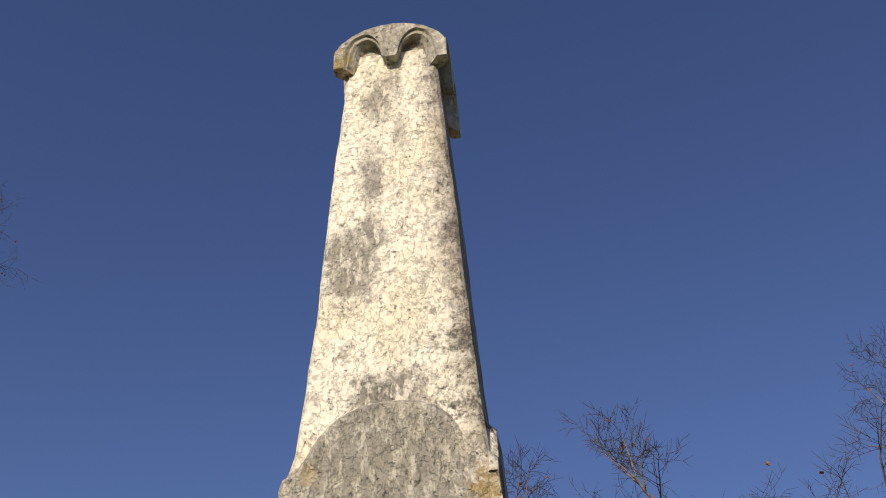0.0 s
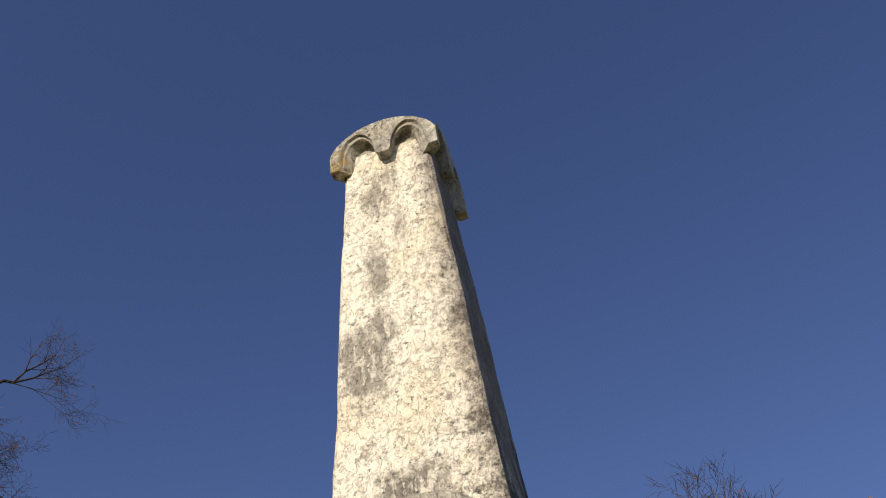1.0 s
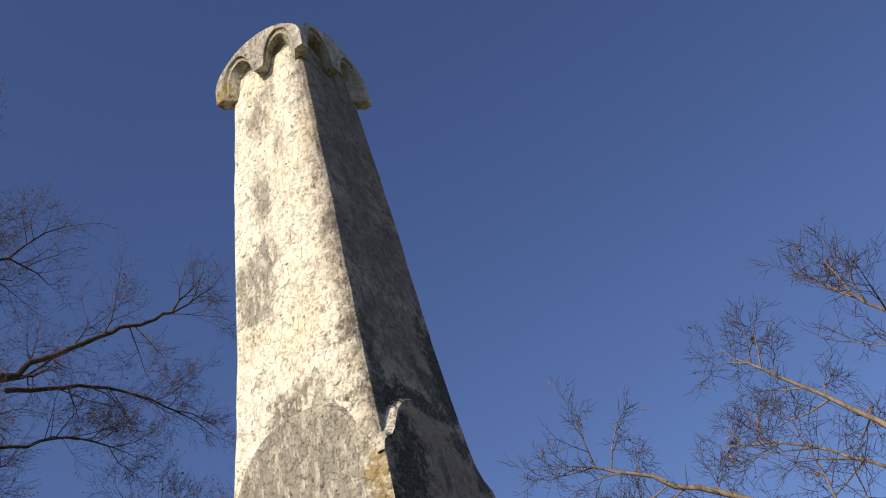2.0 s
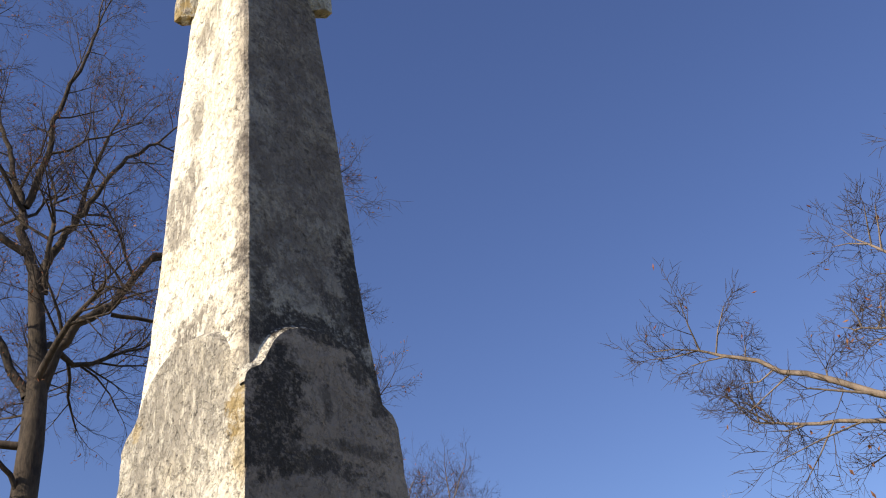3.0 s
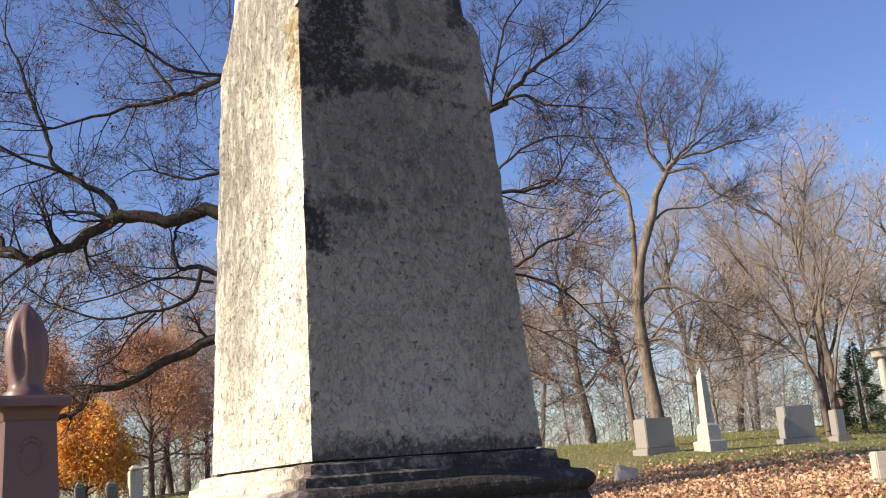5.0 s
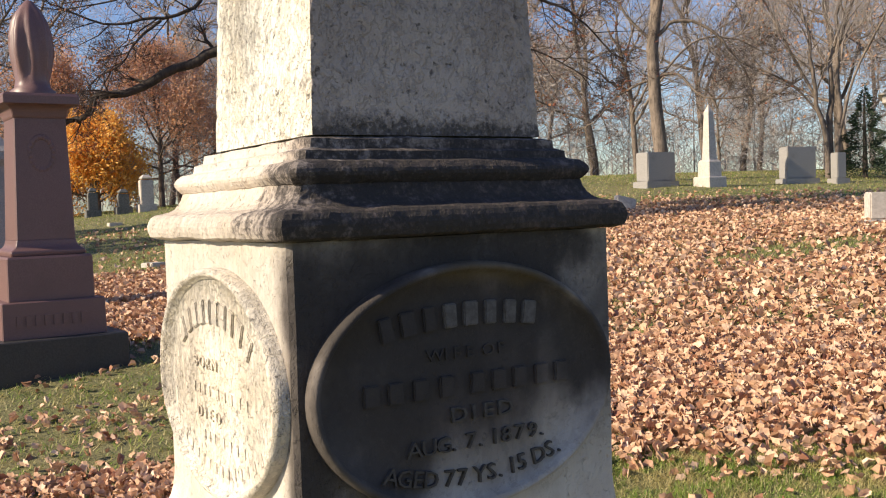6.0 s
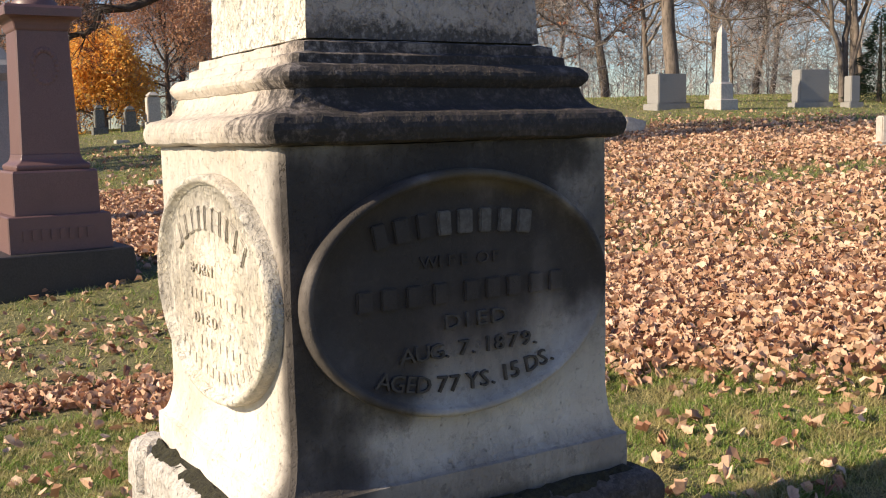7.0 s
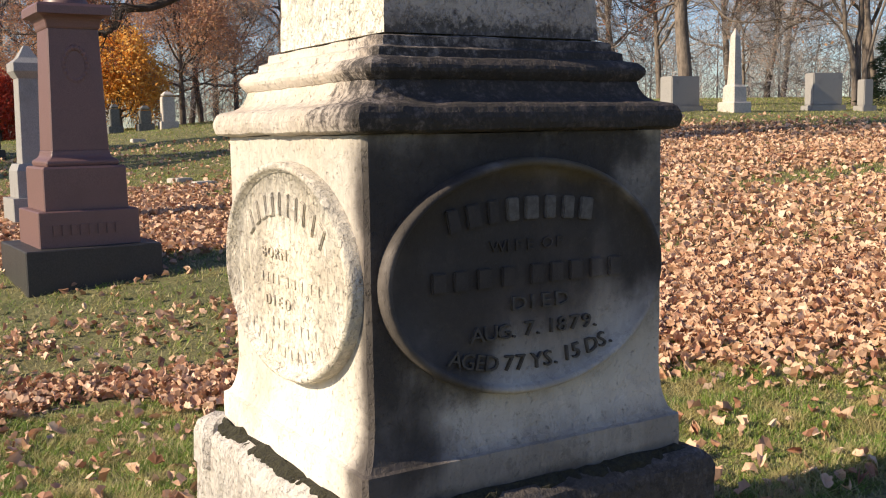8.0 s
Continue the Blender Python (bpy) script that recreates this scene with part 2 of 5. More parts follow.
BASE = marble("rough_marble_base", darks=[((0.1, -0.6, 0.3), (0.9, 0.1, 0.5), 0.6)], soot_shades=[((0.1, -0.6, 0.3), (1.2, 0.15, 0.6), 0.8)], greys=[((0, -0.6, 0.3), (1, 0.2, 0.4), 0.8), ((-0.6, 0.1, 0.15), (0.2, 0.6, 0.2), 0.4)], lean=0.5, pitted=0.9, pale=(0.62, 0.57, 0.51), warm=(0.52, 0.46, 0.4))
CAP = marble("lichened_marble_cap", greys=[((0, 0, 4.8), (0.4, 0.4, 0.3), 0.6)], lichens=[((-0.21, 0.19, 4.72), (0.06, 0.05, 0.05), 0.8), ((-0.2, 0, 4.85), (0.1, 0.3, 0.06), 0.15)], pitted=1.2, mottle=1.5, pale=(0.74, 0.71, 0.63), warm=(0.55, 0.53, 0.45))
PINK = plain_stone("red_granite", (0.18, 0.1, 0.092), (0.12, 0.066, 0.06), 120, 0.45, 0.0005, 0.25)
GRANITE = plain_stone("grey_granite", (0.33, 0.31, 0.29), (0.22, 0.21, 0.2), 60, 0.6)
DARK_GRANITE = plain_stone("dark_granite", (0.04, 0.037, 0.034), (0.024, 0.022, 0.02), 60, 0.5)
PALE = plain_stone("pale_marble", (0.54, 0.49, 0.43), (0.42, 0.37, 0.32), 20, 0.7)
SOOTY = plain_stone("old_grey_marble", (0.17, 0.165, 0.15), (0.09, 0.09, 0.08), 20, 0.7)


def bark_material(name, a, b):
    m = Mat(name, 0.9)
    n, big = m.noise(14, 5, 0.7, (1, 1, 0.25)), m.noise(1.5, 3)
    c = m.mix(m.ramp(n, 0.35, 0.65), a, b)
    c = m.mix(m.ramp(big, 0.45, 0.7, 0, 0.5), c, tuple(1.5 * v for v in b))
    m.colour(c)
    m.bump([(n, 0.02)])
    return m.mat


BARK = bark_material("oak_bark", (0.02, 0.015, 0.012), (0.06, 0.045, 0.035))
TWIG = bark_material("twig_bark", (0.028, 0.02, 0.018), (0.068, 0.048, 0.038))
# Far twigs: bark colour lightened to stand in for haze over distance.
HAZE = bark_material("haze_paled_twig_bark", (0.27, 0.235, 0.213), (0.41, 0.36, 0.325))
PALE_BARK = bark_material("pale_bark", (0.085, 0.066, 0.052), (0.21, 0.165, 0.13))


def leaf_material(name, colours, rough=0.7, translucent=0.25, patch=None):
    m = Mat(name, rough)
    r = m.random(True)
    c = colours[0]
    for i, col in enumerate(colours[1:]):
        k = (i + 1) / len(colours)
        c = m.mix(m.ramp(r, k - 0.05, k + 0.05), c, col)
    n = m.noise(30, 3)
    c = m.mix(m.ramp(n, 0.4, 0.7, 0, 0.35), c, tuple(0.5 * v for v in colours[0]))
    if patch:
        c = m.mix(m.ramp(m.noise(4.5, 4, 0.65), 0.46, 0.6, 0, 0.8), c, patch)
    m.colour(c)
    t = m.add("ShaderNodeBsdfTranslucent")
    m.link(c, t.inputs[0])
    mixer = m.add("ShaderNodeMixShader", Fac=translucent)
    m.link(m.bsdf.outputs[0], mixer.inputs[1])
    m.link(t.outputs[0], mixer.inputs[2])
    m.link(mixer.outputs[0], m.tree.nodes["Material Output"].inputs[0])
    return m.mat


DEAD_LEAF = leaf_material("dead_leaf", [(0.56, 0.34, 0.2), (0.7, 0.46, 0.3), (0.8, 0.58, 0.41), (0.6, 0.37, 0.23), (0.36, 0.2, 0.11), (0.34, 0.155, 0.09), (0.67, 0.43, 0.28)], 0.65, 0.12)
OAK_LEAF = leaf_material("hanging_dead_leaf", [(0.2, 0.09, 0.045), (0.28, 0.13, 0.06), (0.24, 0.08, 0.04)])
ORANGE_LEAF = leaf_material("orange_leaf", [(0.88, 0.48, 0.09), (0.92, 0.58, 0.15), (0.8, 0.38, 0.07)], 0.6, 0.4)
RUST_LEAF = leaf_material("rust_leaf", [(0.62, 0.36, 0.23), (0.72, 0.46, 0.32), (0.56, 0.29, 0.16), (0.7, 0.4, 0.2)], 0.6, 0.45)
RED_LEAF = leaf_material("red_leaf", [(0.55, 0.07, 0.04), (0.62, 0.12, 0.06), (0.45, 0.06, 0.04)], 0.6, 0.35)
NEEDLE = leaf_material("needles", [(0.02, 0.04, 0.018), (0.035, 0.06, 0.025), (0.03, 0.05, 0.03)], 0.7, 0.1)
BLADE = leaf_material("grass_blade", [(0.16, 0.27, 0.03), (0.25, 0.34, 0.05), (0.56, 0.47, 0.21), (0.14, 0.25, 0.03), (0.3, 0.35, 0.07), (0.68, 0.56, 0.31), (0.19, 0.3, 0.04)], 0.55, 0.3, patch=(0.5, 0.4, 0.18))


def ground_material():
    m = Mat("lawn", 0.9)
    big, mid, fine = m.noise(0.35, 4, 0.6), m.noise(5, 5, 0.65), m.noise(60, 4, 0.7)
    c = m.mix(m.ramp(mid, 0.35, 0.65), (0.1, 0.115, 0.035), (0.24, 0.22, 0.085))
    c = m.mix(m.ramp(fine, 0.4, 0.65, 0, 0.7), c, (0.27, 0.23, 0.1))
    c = m.mix(m.ramp(big, 0.45, 0.62, 0, 0.5), c, (0.24, 0.2, 0.09))
    c = m.mix(m.ramp(m.noise(38, 4, 0.7, offset=(4, 4, 0)), 0.5, 0.6, 0, 0.75), c, (0.05, 0.06, 0.018))
    m.colour(c)
    m.bump([(fine, 0.03), (mid, 0.04)])
    return m.mat


LAWN = ground_material()
SOIL_SHADOW = plain_stone("dark_moss_soil_shadow", (0.05, 0.045, 0.02), (0.02, 0.018, 0.01), 80, 0.95, 0.02)

# ---- helpers for building ----


def part(name, bm, material, parent=None, label="", smooth=False):
    me = bpy.data.meshes.new(name)
    bm.to_mesh(me)
    bm.free()
    return linked(name, me, material, parent, label, smooth)


def linked(name, me, material, parent=None, label="", smooth=False):
    if not me.materials:
        me.materials.append(material)
    if smooth:
        me.polygons.foreach_set("use_smooth", [True] * len(me.polygons))
    ob = new(name, me)
    if parent is not None:
        ob.parent = parent
    return tagged(ob, label)


def thing(name, label, category, group="", at=(0, 0, 0), turn=0):
    ob = new(name)
    ob.matrix_basis = pose(*at, 0, 0, turn)
    return tagged(ob, label, category, group)


def loft(profile, side=10, wear=0.0, seed=0, scale=6.0, cap=True, corner=0.012):
    """A square stack: rings of (half width, height), with slightly softened and worn corners."""
    bm = bmesh.new()
    rings = []
    steps = [-1 + 2 * i / side for i in range(side + 1)]
    for half, z in profile:
        flat = half - corner
        line = [s * flat for s in steps]
        pts = [(x, -half) for x in line] + [(half, y) for y in line] + [(x, half) for x in reversed(line)] + [(-half, y) for y in reversed(line)]
        ring = []
        for x, y in pts:
            v = Vector((x, y, z))
            if wear:
                n = noise.noise_vector(v * scale + Vector((seed, seed * 2, 0))) + 0.6 * noise.noise_vector(v * scale * 4.3 + Vector((seed, 0, seed)))
                v += n * wear
            ring.append(bm.verts.new(v))
        rings.append(ring)
    n = len(rings[0])
    for a, b in zip(rings, rings[1:]):
        for i in range(n):
            bm.faces.new((a[i], a[(i + 1) % n], b[(i + 1) % n], b[i]))
    if cap:
        bm.faces.new(rings[-1])
        bm.faces.new(list(reversed(rings[0])))
    return bm


def curve_profile(a, b, bulge, n=6):
    """Points from a to b, bowed by bulge (metres) to the outer side."""
    out = []
    dx, dz = b[0] - a[0], b[1] - a[1]
    ln = math.hypot(dx, dz)
    for i in range(n + 1):
        k = i / n
        s = bulge * math.sin(math.pi * k)
        out.append((a[0] + dx * k + dz / ln * s, a[1] + dz * k - dx / ln * s))
    return out


def slab(bm, x0, x1, y0, y1, z0, z1, bevel=0.0):
    got = bmesh.ops.create_cube(bm, size=1)
    for v in got["verts"]:
        v.co = Vector((x0 + (v.co.x + 0.5) * (x1 - x0), y0 + (v.co.y + 0.5) * (y1 - y0), z0 + (v.co.z + 0.5) * (z1 - z0)))
    if bevel:
        edges = {e for v in got["verts"] for e in v.link_edges}
        bmesh.ops.bevel(bm, geom=list(edges), offset=bevel, segments=2, affect="EDGES")
    return bm


# ---- ground ----


def smooth(a, b, x):
    k = min(1.0, max(0.0, (x - a) / (b - a)))
    return k * k * (3 - 2 * k)


SLOPE = [(-60, -1.2), (-6, -0.45), (-1, -0.05), (0.6, 0.0), (2.2, 0.03), (4, 0.14), (8, 0.5), (18, 1.2), (40, 1.55), (90, 1.6)]


def height(x, y):
    z = SLOPE[0][1] if x < SLOPE[0][0] else SLOPE[-1][1]
    for (x0, z0), (x1, z1) in zip(SLOPE, SLOPE[1:]):
        if x0 <= x < x1:
            z = z0 + (z1 - z0) * (x - x0) / (x1 - x0)
    z += 1.15 * smooth(5, 30, y) - 0.24 * math.exp(-((y - 5) / 3.4) ** 2) * smooth(3, -0.5, x)
    r = math.hypot(x, y)
    z -= 0.012 * max(0.0, r - 42)
    z -= 0.17 * smooth(5.5, 2.4, r)
    near = smooth(0.6, 1.6, r)
    return z + 0.025 * near * noise.noise(Vector((x * 0.9, y * 0.9, 3)))


def build_ground():
    axis, x = [0.0], 0.0
    while x < 1600:
        x += 0.22 if x < 9 else 0.22 * (x / 9) ** 1.3
        axis.append(x)
    axis = [-a for a in reversed(axis[1:])] + axis
    n = len(axis)
    verts = [(a, b, height(a, b)) for b in axis for a in axis]
    faces = [(j * n + i, j * n + i + 1, (j + 1) * n + i + 1, (j + 1) * n + i) for j in range(n - 1) for i in range(n - 1)]
    me = bpy.data.meshes.new("ground")
    me.from_pydata(verts, [], faces)
    tagged(linked("ground", me, LAWN, smooth=True), "autumn lawn of a cemetery rising to a low crest", "ground", kind="structure")


build_ground()

# ---- the obelisk monument ----
monument = thing("obelisk_monument", "tall weathered marble obelisk monument with arched cap", "grave monument")


def lump():
    bm = loft([(0.075, 0.3), (0.072, 0.4), (0.058, 0.44), (0.03, 0.458)], 6, 0.008, 8, 14, corner=0.025)
    bmesh.ops.translate(bm, verts=bm.verts, vec=(-0.535, 0.525, 0))
    return bm


def build_monument():
    stone = curve_profile((0.59, 0.36), (0.54, 0.435), 0.02, 4)
    part("base", loft([(0.6, -0.3), (0.598, 0.0), (0.594, 0.12), (0.592, 0.24), (0.59, 0.33)] + stone, 26, 0.010, 1, 5), BASE, monument, "rough broken-edged marble base block")
    part("moss", loft([(0.566, 0.395), (0.552, 0.432), (0.53, 0.446)], 60, 0.016, 5, 16), SOIL_SHADOW, monument, "dark moss and soil in the joint")
    cove = [(0.517 - 0.041 * math.sin(k * math.pi / 2 / 6), 0.535 + 0.14 * (1 - math.cos(k * math.pi / 2 / 6))) for k in range(7)]
    die = [(0.516, 0.437), (0.518, 0.47), (0.518, 0.5), (0.517, 0.533)] + cove + [(0.476, 0.675 + 0.0685 * i) for i in range(1, 11)]
    part("die", loft(die, 26, 0.0022, 2, 7), DIE, monument, "square marble die with flared foot")
    prof = [(0.49, 1.362), (0.505, 1.366)] + curve_profile((0.511, 1.37), (0.508, 1.425), 0.008, 4)
    prof += curve_profile((0.498, 1.432), (0.428, 1.495), -0.018, 6) + curve_profile((0.432, 1.497), (0.43, 1.548), 0.017, 6)
    prof += [(0.41, 1.552), (0.402, 1.555), (0.4, 1.575), (0.378, 1.583), (0.376, 1.606), (0.352, 1.611)]
    part("cornice", loft(prof, 44, 0.0035, 3, 9), CORNICE, monument, "moulded cornice with grime and painted shade blackening its south side")
    low = lambda z: 0.3476 + (0.2985 - 0.3476) * (z - 1.61) / (2.8356 - 1.61)
    taper = [(4.9, 0.169), (4.7, 0.179), (3.97, 0.2165), (3.45, 0.238), (3.12, 0.257), (2.93, 0.272), (2.3, 0.305)]

    def top(z):
        for (z1, w1), (z0, w0) in zip(taper, taper[1:]):
            if z >= z0:
                return w0 + (w1 - w0) * (z - z0) / (z1 - z0)
        return taper[-1][1]

    # recessed strip whose dark colour stands for the shadow under the shaft
    part("joint", loft([(0.338, 1.606), (0.336, 1.628)], 30, 0.004, 6, 14), SOIL_SHADOW, monument, "joint under the shaft, its shadow put in as dark colour")
    part("broken_edge", lump(), BASE, monument, "rounded lump left of the broken base edge")
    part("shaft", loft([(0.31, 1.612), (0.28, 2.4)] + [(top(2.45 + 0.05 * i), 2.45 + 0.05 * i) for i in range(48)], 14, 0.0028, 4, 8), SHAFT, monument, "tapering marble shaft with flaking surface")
    shape = [(1, 0), (0.975, 0.1), (0.93, 0.17), (0.86, 0.22), (0.8, 0.27), (0.74, 0.37), (0.68, 0.51), (0.62, 0.64), (0.54, 0.76), (0.42, 0.88), (0.28, 0.95), (0.14, 0.985), (0, 1)]
    outline = shape + [(-s, v) for s, v in reversed(shape[:-1])]
    for i, mat in enumerate((PANEL_SOUTH, SHAFT, SHAFT, PANEL_WEST)):
        bm = bmesh.new()
        turn = Matrix.Rotation(i * math.pi / 2, 3, "Z")
        n = len(outline)
        fronts, backs = [], []
        rows = 46
        for r in range(rows + 1):
            front, back = [], []
            for s, v in outline:
                peak = 2.836 + 0.25 * v
                z = 1.617 + (peak - 1.617) * r / rows
                b = (top(z) if z > 2.5 else low(z)) - 0.025
                side = i if s > 0 else (i + 3) % 4
                chip = 0.0045 * (noise.noise(Vector((side * 5, 0, z * 14))) + 0.6 * noise.noise(Vector((side * 5, 3, z * 45)))) - 0.003
                k = abs(s) ** 12
                w = low(z) + chip * k + (1 - k) * 0.003 * noise.noise(Vector((s * 3 + i * 9, z * 9, 1)))
                if i == 3:
                    w -= (w - top(z) - 0.001) * smooth(0.3, 0.85, s) * smooth(2.8, 2.86, z)
                front.append(bm.verts.new(turn @ Vector((s * (low(min(z, 2.836)) + chip * k), -w, z))))
                back.append(bm.verts.new(turn @ Vector((s * b, -b, z))))
            fronts.append(front)
            backs.append(back)
        for r in range(rows):
            for k in range(n - 1):
                bm.faces.new((fronts[r][k + 1], fronts[r][k], fronts[r + 1][k], fronts[r + 1][k + 1]))
            bm.faces.new((fronts[r][0], backs[r][0], backs[r + 1][0], fronts[r + 1][0]))
            bm.faces.new((backs[r][n - 1], fronts[r][n - 1], fronts[r + 1][n - 1], backs[r + 1][n - 1]))
        inv = turn.transposed()
        edge = [inv @ v.co for v in fronts[-1]]
        slope = []
        for k, p in enumerate(edge):
            q0, q1 = edge[max(0, k - 1)], edge[min(n - 1, k + 1)]
            across = Vector((q1.z - q0.z, q0.x - q1.x)).normalized()
            across = -across if across.y < 0 else across
            grow = 0.02 * min(1.0, (1 - abs(outline[k][0])) * 8) * (1 + 0.25 * noise.noise(Vector((k * 0.9, i, 0))))
            slope.append(bm.verts.new(turn @ Vector((p.x + across.x * grow, p.y + 0.024, p.z + across.y * grow))))
        for k in range(n - 1):
            bm.faces.new((fronts[-1][k + 1], fronts[-1][k], slope[k], slope[k + 1])).material_index = 1
            bm.faces.new((slope[k + 1], slope[k], backs[-1][k], backs[-1][k + 1])).material_index = 1
            bm.faces.new((fronts[0][k], fronts[0][k + 1], backs[0][k + 1], backs[0][k]))
        bmesh.ops.recalc_face_normals(bm, faces=bm.faces)
        part("arched_panel", bm, mat, monument).data.materials.append(RIM)
    build_cap()


def build_cap():
    """Four segmental gables, each hanging in two round lobes with a drop between them."""
    half, depth = 0.2126, 0.06
    hood = lambda s: 4.765 + 0.161 * (1 - s * s) ** 0.6 if abs(s) < 1 else 4.765

    def under(s):
        a = abs(s)
        if a < 0.17:
            return 4.73 + 0.3 * max(0, a - 0.1)
        if a > 0.78:
            return 4.69 + 0.03 * max(0.0, (0.84 - a) / 0.06)
        k = (a - 0.475) / 0.305
        return 4.735 + 0.122 * math.sqrt(max(0.0, 1 - k * k))

    def ring(s):
        a = abs(s)
        if a < 0.14:
            return 4.722 + 0.3 * max(0, a - 0.09)
        if a > 0.82:
            return 4.684
        k = (a - 0.48) / 0.345
        return min(4.72 + 0.16 * math.sqrt(max(0.0, 1 - k * k)), hood(s) - 0.022)

    for i in range(4):
        turn = Matrix.Rotation(i * math.pi / 2, 3, "Z")
        for name, d0, d1, drop in (("gable", 0.0, depth, 0.0), ("hood_mould", -0.012, 0.03, 0.045)):
            bm = bmesh.new()
            cols = []
            for k in range(97):
                s = -1 + 2 * k / 96
                wob = 0.004 * noise.noise(Vector((s * 6, i * 7, 2)))
                up, lo = hood(s) + wob, under(s) + wob
                if drop:
                    lo = ring(s)
                outer, inner = half - d0, half - d1
                sx0, sx1 = s * outer, s * inner
                cols.append([bm.verts.new(turn @ Vector(p)) for p in ((sx0, -outer, lo), (sx0, -outer, up), (sx1, -inner, up), (sx1, -inner, lo))])
            for a, b in zip(cols, cols[1:]):
                for j in range(4):
                    bm.faces.new((a[j], a[(j + 1) % 4], b[(j + 1) % 4], b[j]))
            bm.faces.new(cols[0])
            bm.faces.new(cols[-1])
            bmesh.ops.recalc_face_normals(bm, faces=bm.faces)
            part(name, bm, CAP, monument)
    part("cap_core", loft([(0.167, 4.74), (0.167, 4.81), (0.165, 4.85), (0.15, 4.875), (0.1, 4.9), (0.03, 4.92)], 8, 0.003, 9), CAP, monument)


build_monument()


def oval(cx, cz, rx, rz, face, mat, name, label):
    """A raised oval shield with a rounded rim; face turns it about the monument's axis."""
    bm = bmesh.new()
    n = 72
    rings = []
    for k, out in ((1.0, 0.0), (1.0, 0.03), (0.988, 0.043), (0.968, 0.046), (0.948, 0.038), (0.935, 0.022), (0.7, 0.021), (0.35, 0.021)):
        ring = []
        for i in range(n):
            a = 2 * math.pi * i / n
            w = 0.0015 * noise.noise(Vector((math.cos(a) * 3, math.sin(a) * 3, k * 4)))
            dx = rx - rx * (1 - k) if k > 0.9 else rx * k
            dz = rz - rx * (1 - k) if k > 0.9 else rz * k
            ring.append(bm.verts.new(face @ Vector((cx + dx * math.cos(a), -0.474 - out - w, cz + dz * math.sin(a)))))
        rings.append(ring)
    for a, b in zip(rings, rings[1:]):
        for i in range(n):
            bm.faces.new((a[i], a[(i + 1) % n], b[(i + 1) % n], b[i]))
    bm.faces.new(rings[-1])
    bmesh.ops.recalc_face_normals(bm, faces=bm.faces)
    return part(name, bm, mat, monument, label, True)


SOUTH, WEST = Matrix.Identity(3), Matrix.Rotation(-math.pi / 2, 3, "Z")
SOUTH_OVAL = oval(-0.005, 0.985, 0.445, 0.31, SOUTH, MEDALLION_SOUTH, "south_medallion", "grimy raised oval medallion with raised lettering")
WEST_OVAL = oval(0.012, 0.985, 0.445, 0.306, WEST, MEDALLION_WEST, "west_medallion", "sunlit raised oval medallion with worn raised lettering")


def glyph_mesh(text, size, depth):
    cu = bpy.data.curves.new("lettering", "FONT")
    cu.body, cu.size, cu.extrude, cu.align_x, cu.resolution_u = text, size, depth, "CENTER", 2
    ob = bpy.data.objects.new("lettering", cu)
    scene.collection.objects.link(ob)
    bpy.context.view_layer.update()
    me = bpy.data.meshes.new_from_object(ob.evaluated_get(bpy.context.evaluated_depsgraph_get()))
    bpy.data.objects.remove(ob)
    return me


def spaced(text, x0, x1):
    """Centres of the letters, spaced by their widths."""
    widths = [{".": 0.45, " ": 0.45, "1": 0.7, "I": 0.65}.get(ch, 1.0) for ch in text]
    total, run, out = sum(widths), 0.0, []
    for w in widths:
        out.append(x0 + (x1 - x0) * (run + w / 2) / total)
        run += w
    return out


def line_letters(text, x0, x1, z, size, parent, face, mat, widen=1.2, depth=0.009):
    """A straight line of raised letters on a medallion."""
    for i, ch in enumerate(text):
        if ch != " ":
            me = glyph_mesh(ch, size, depth)
            x = spaced(text, x0, x1)[i]
            me.transform(face.to_4x4() @ Matrix.Translation((x, -0.496, z)) @ Matrix.Rotation(math.pi / 2, 4, "X") @ Matrix.Diagonal((widen, 1, 1, 1)))
            me.materials.clear()
            linked("letter", me, mat, parent)


def on_arc(x, cz, rx, rz, low):
    k = math.sqrt(max(0.0, 1 - (x / rx) ** 2))
    z = cz + (-rz if low else rz) * k
    slope = (1 if low else -1) * rz * x / (rx * rx * max(0.15, k))
    return z, math.atan(slope)


def arc_letters(text, x0, x1, cz, rx, rz, size, parent, face, mat, low=True):
    """Raised letters one by one along the lower or upper edge of an oval."""
    n = len(text)
    for i, ch in enumerate(text):
        if ch == " ":
            continue
        x = spaced(text, x0, x1)[i]
        z, lean = on_arc(x, cz, rx, rz, low)
        me = glyph_mesh(ch, size, 0.009)
        me.transform(face.to_4x4() @ Matrix.Translation((x, -0.496, z)) @ Matrix.Rotation(-lean, 4, "Y") @ Matrix.Rotation(math.pi / 2, 4, "X") @ Matrix.Diagonal((1.05, 1, 1, 1)))
        me.materials.clear()
        linked("letter", me, mat, parent)


def bar(x, z, w, h, lean, parent, face, mat, out=0.012):
    bm = slab(bmesh.new(), -w / 2, w / 2, -0.494 - out, -0.488, -h / 2, h / 2, 0.003)
    bm.transform(face.to_4x4() @ Matrix.Translation((x, 0, z)) @ Matrix.Rotation(-lean, 4, "Y"))
    part("bar", bm, mat, parent)


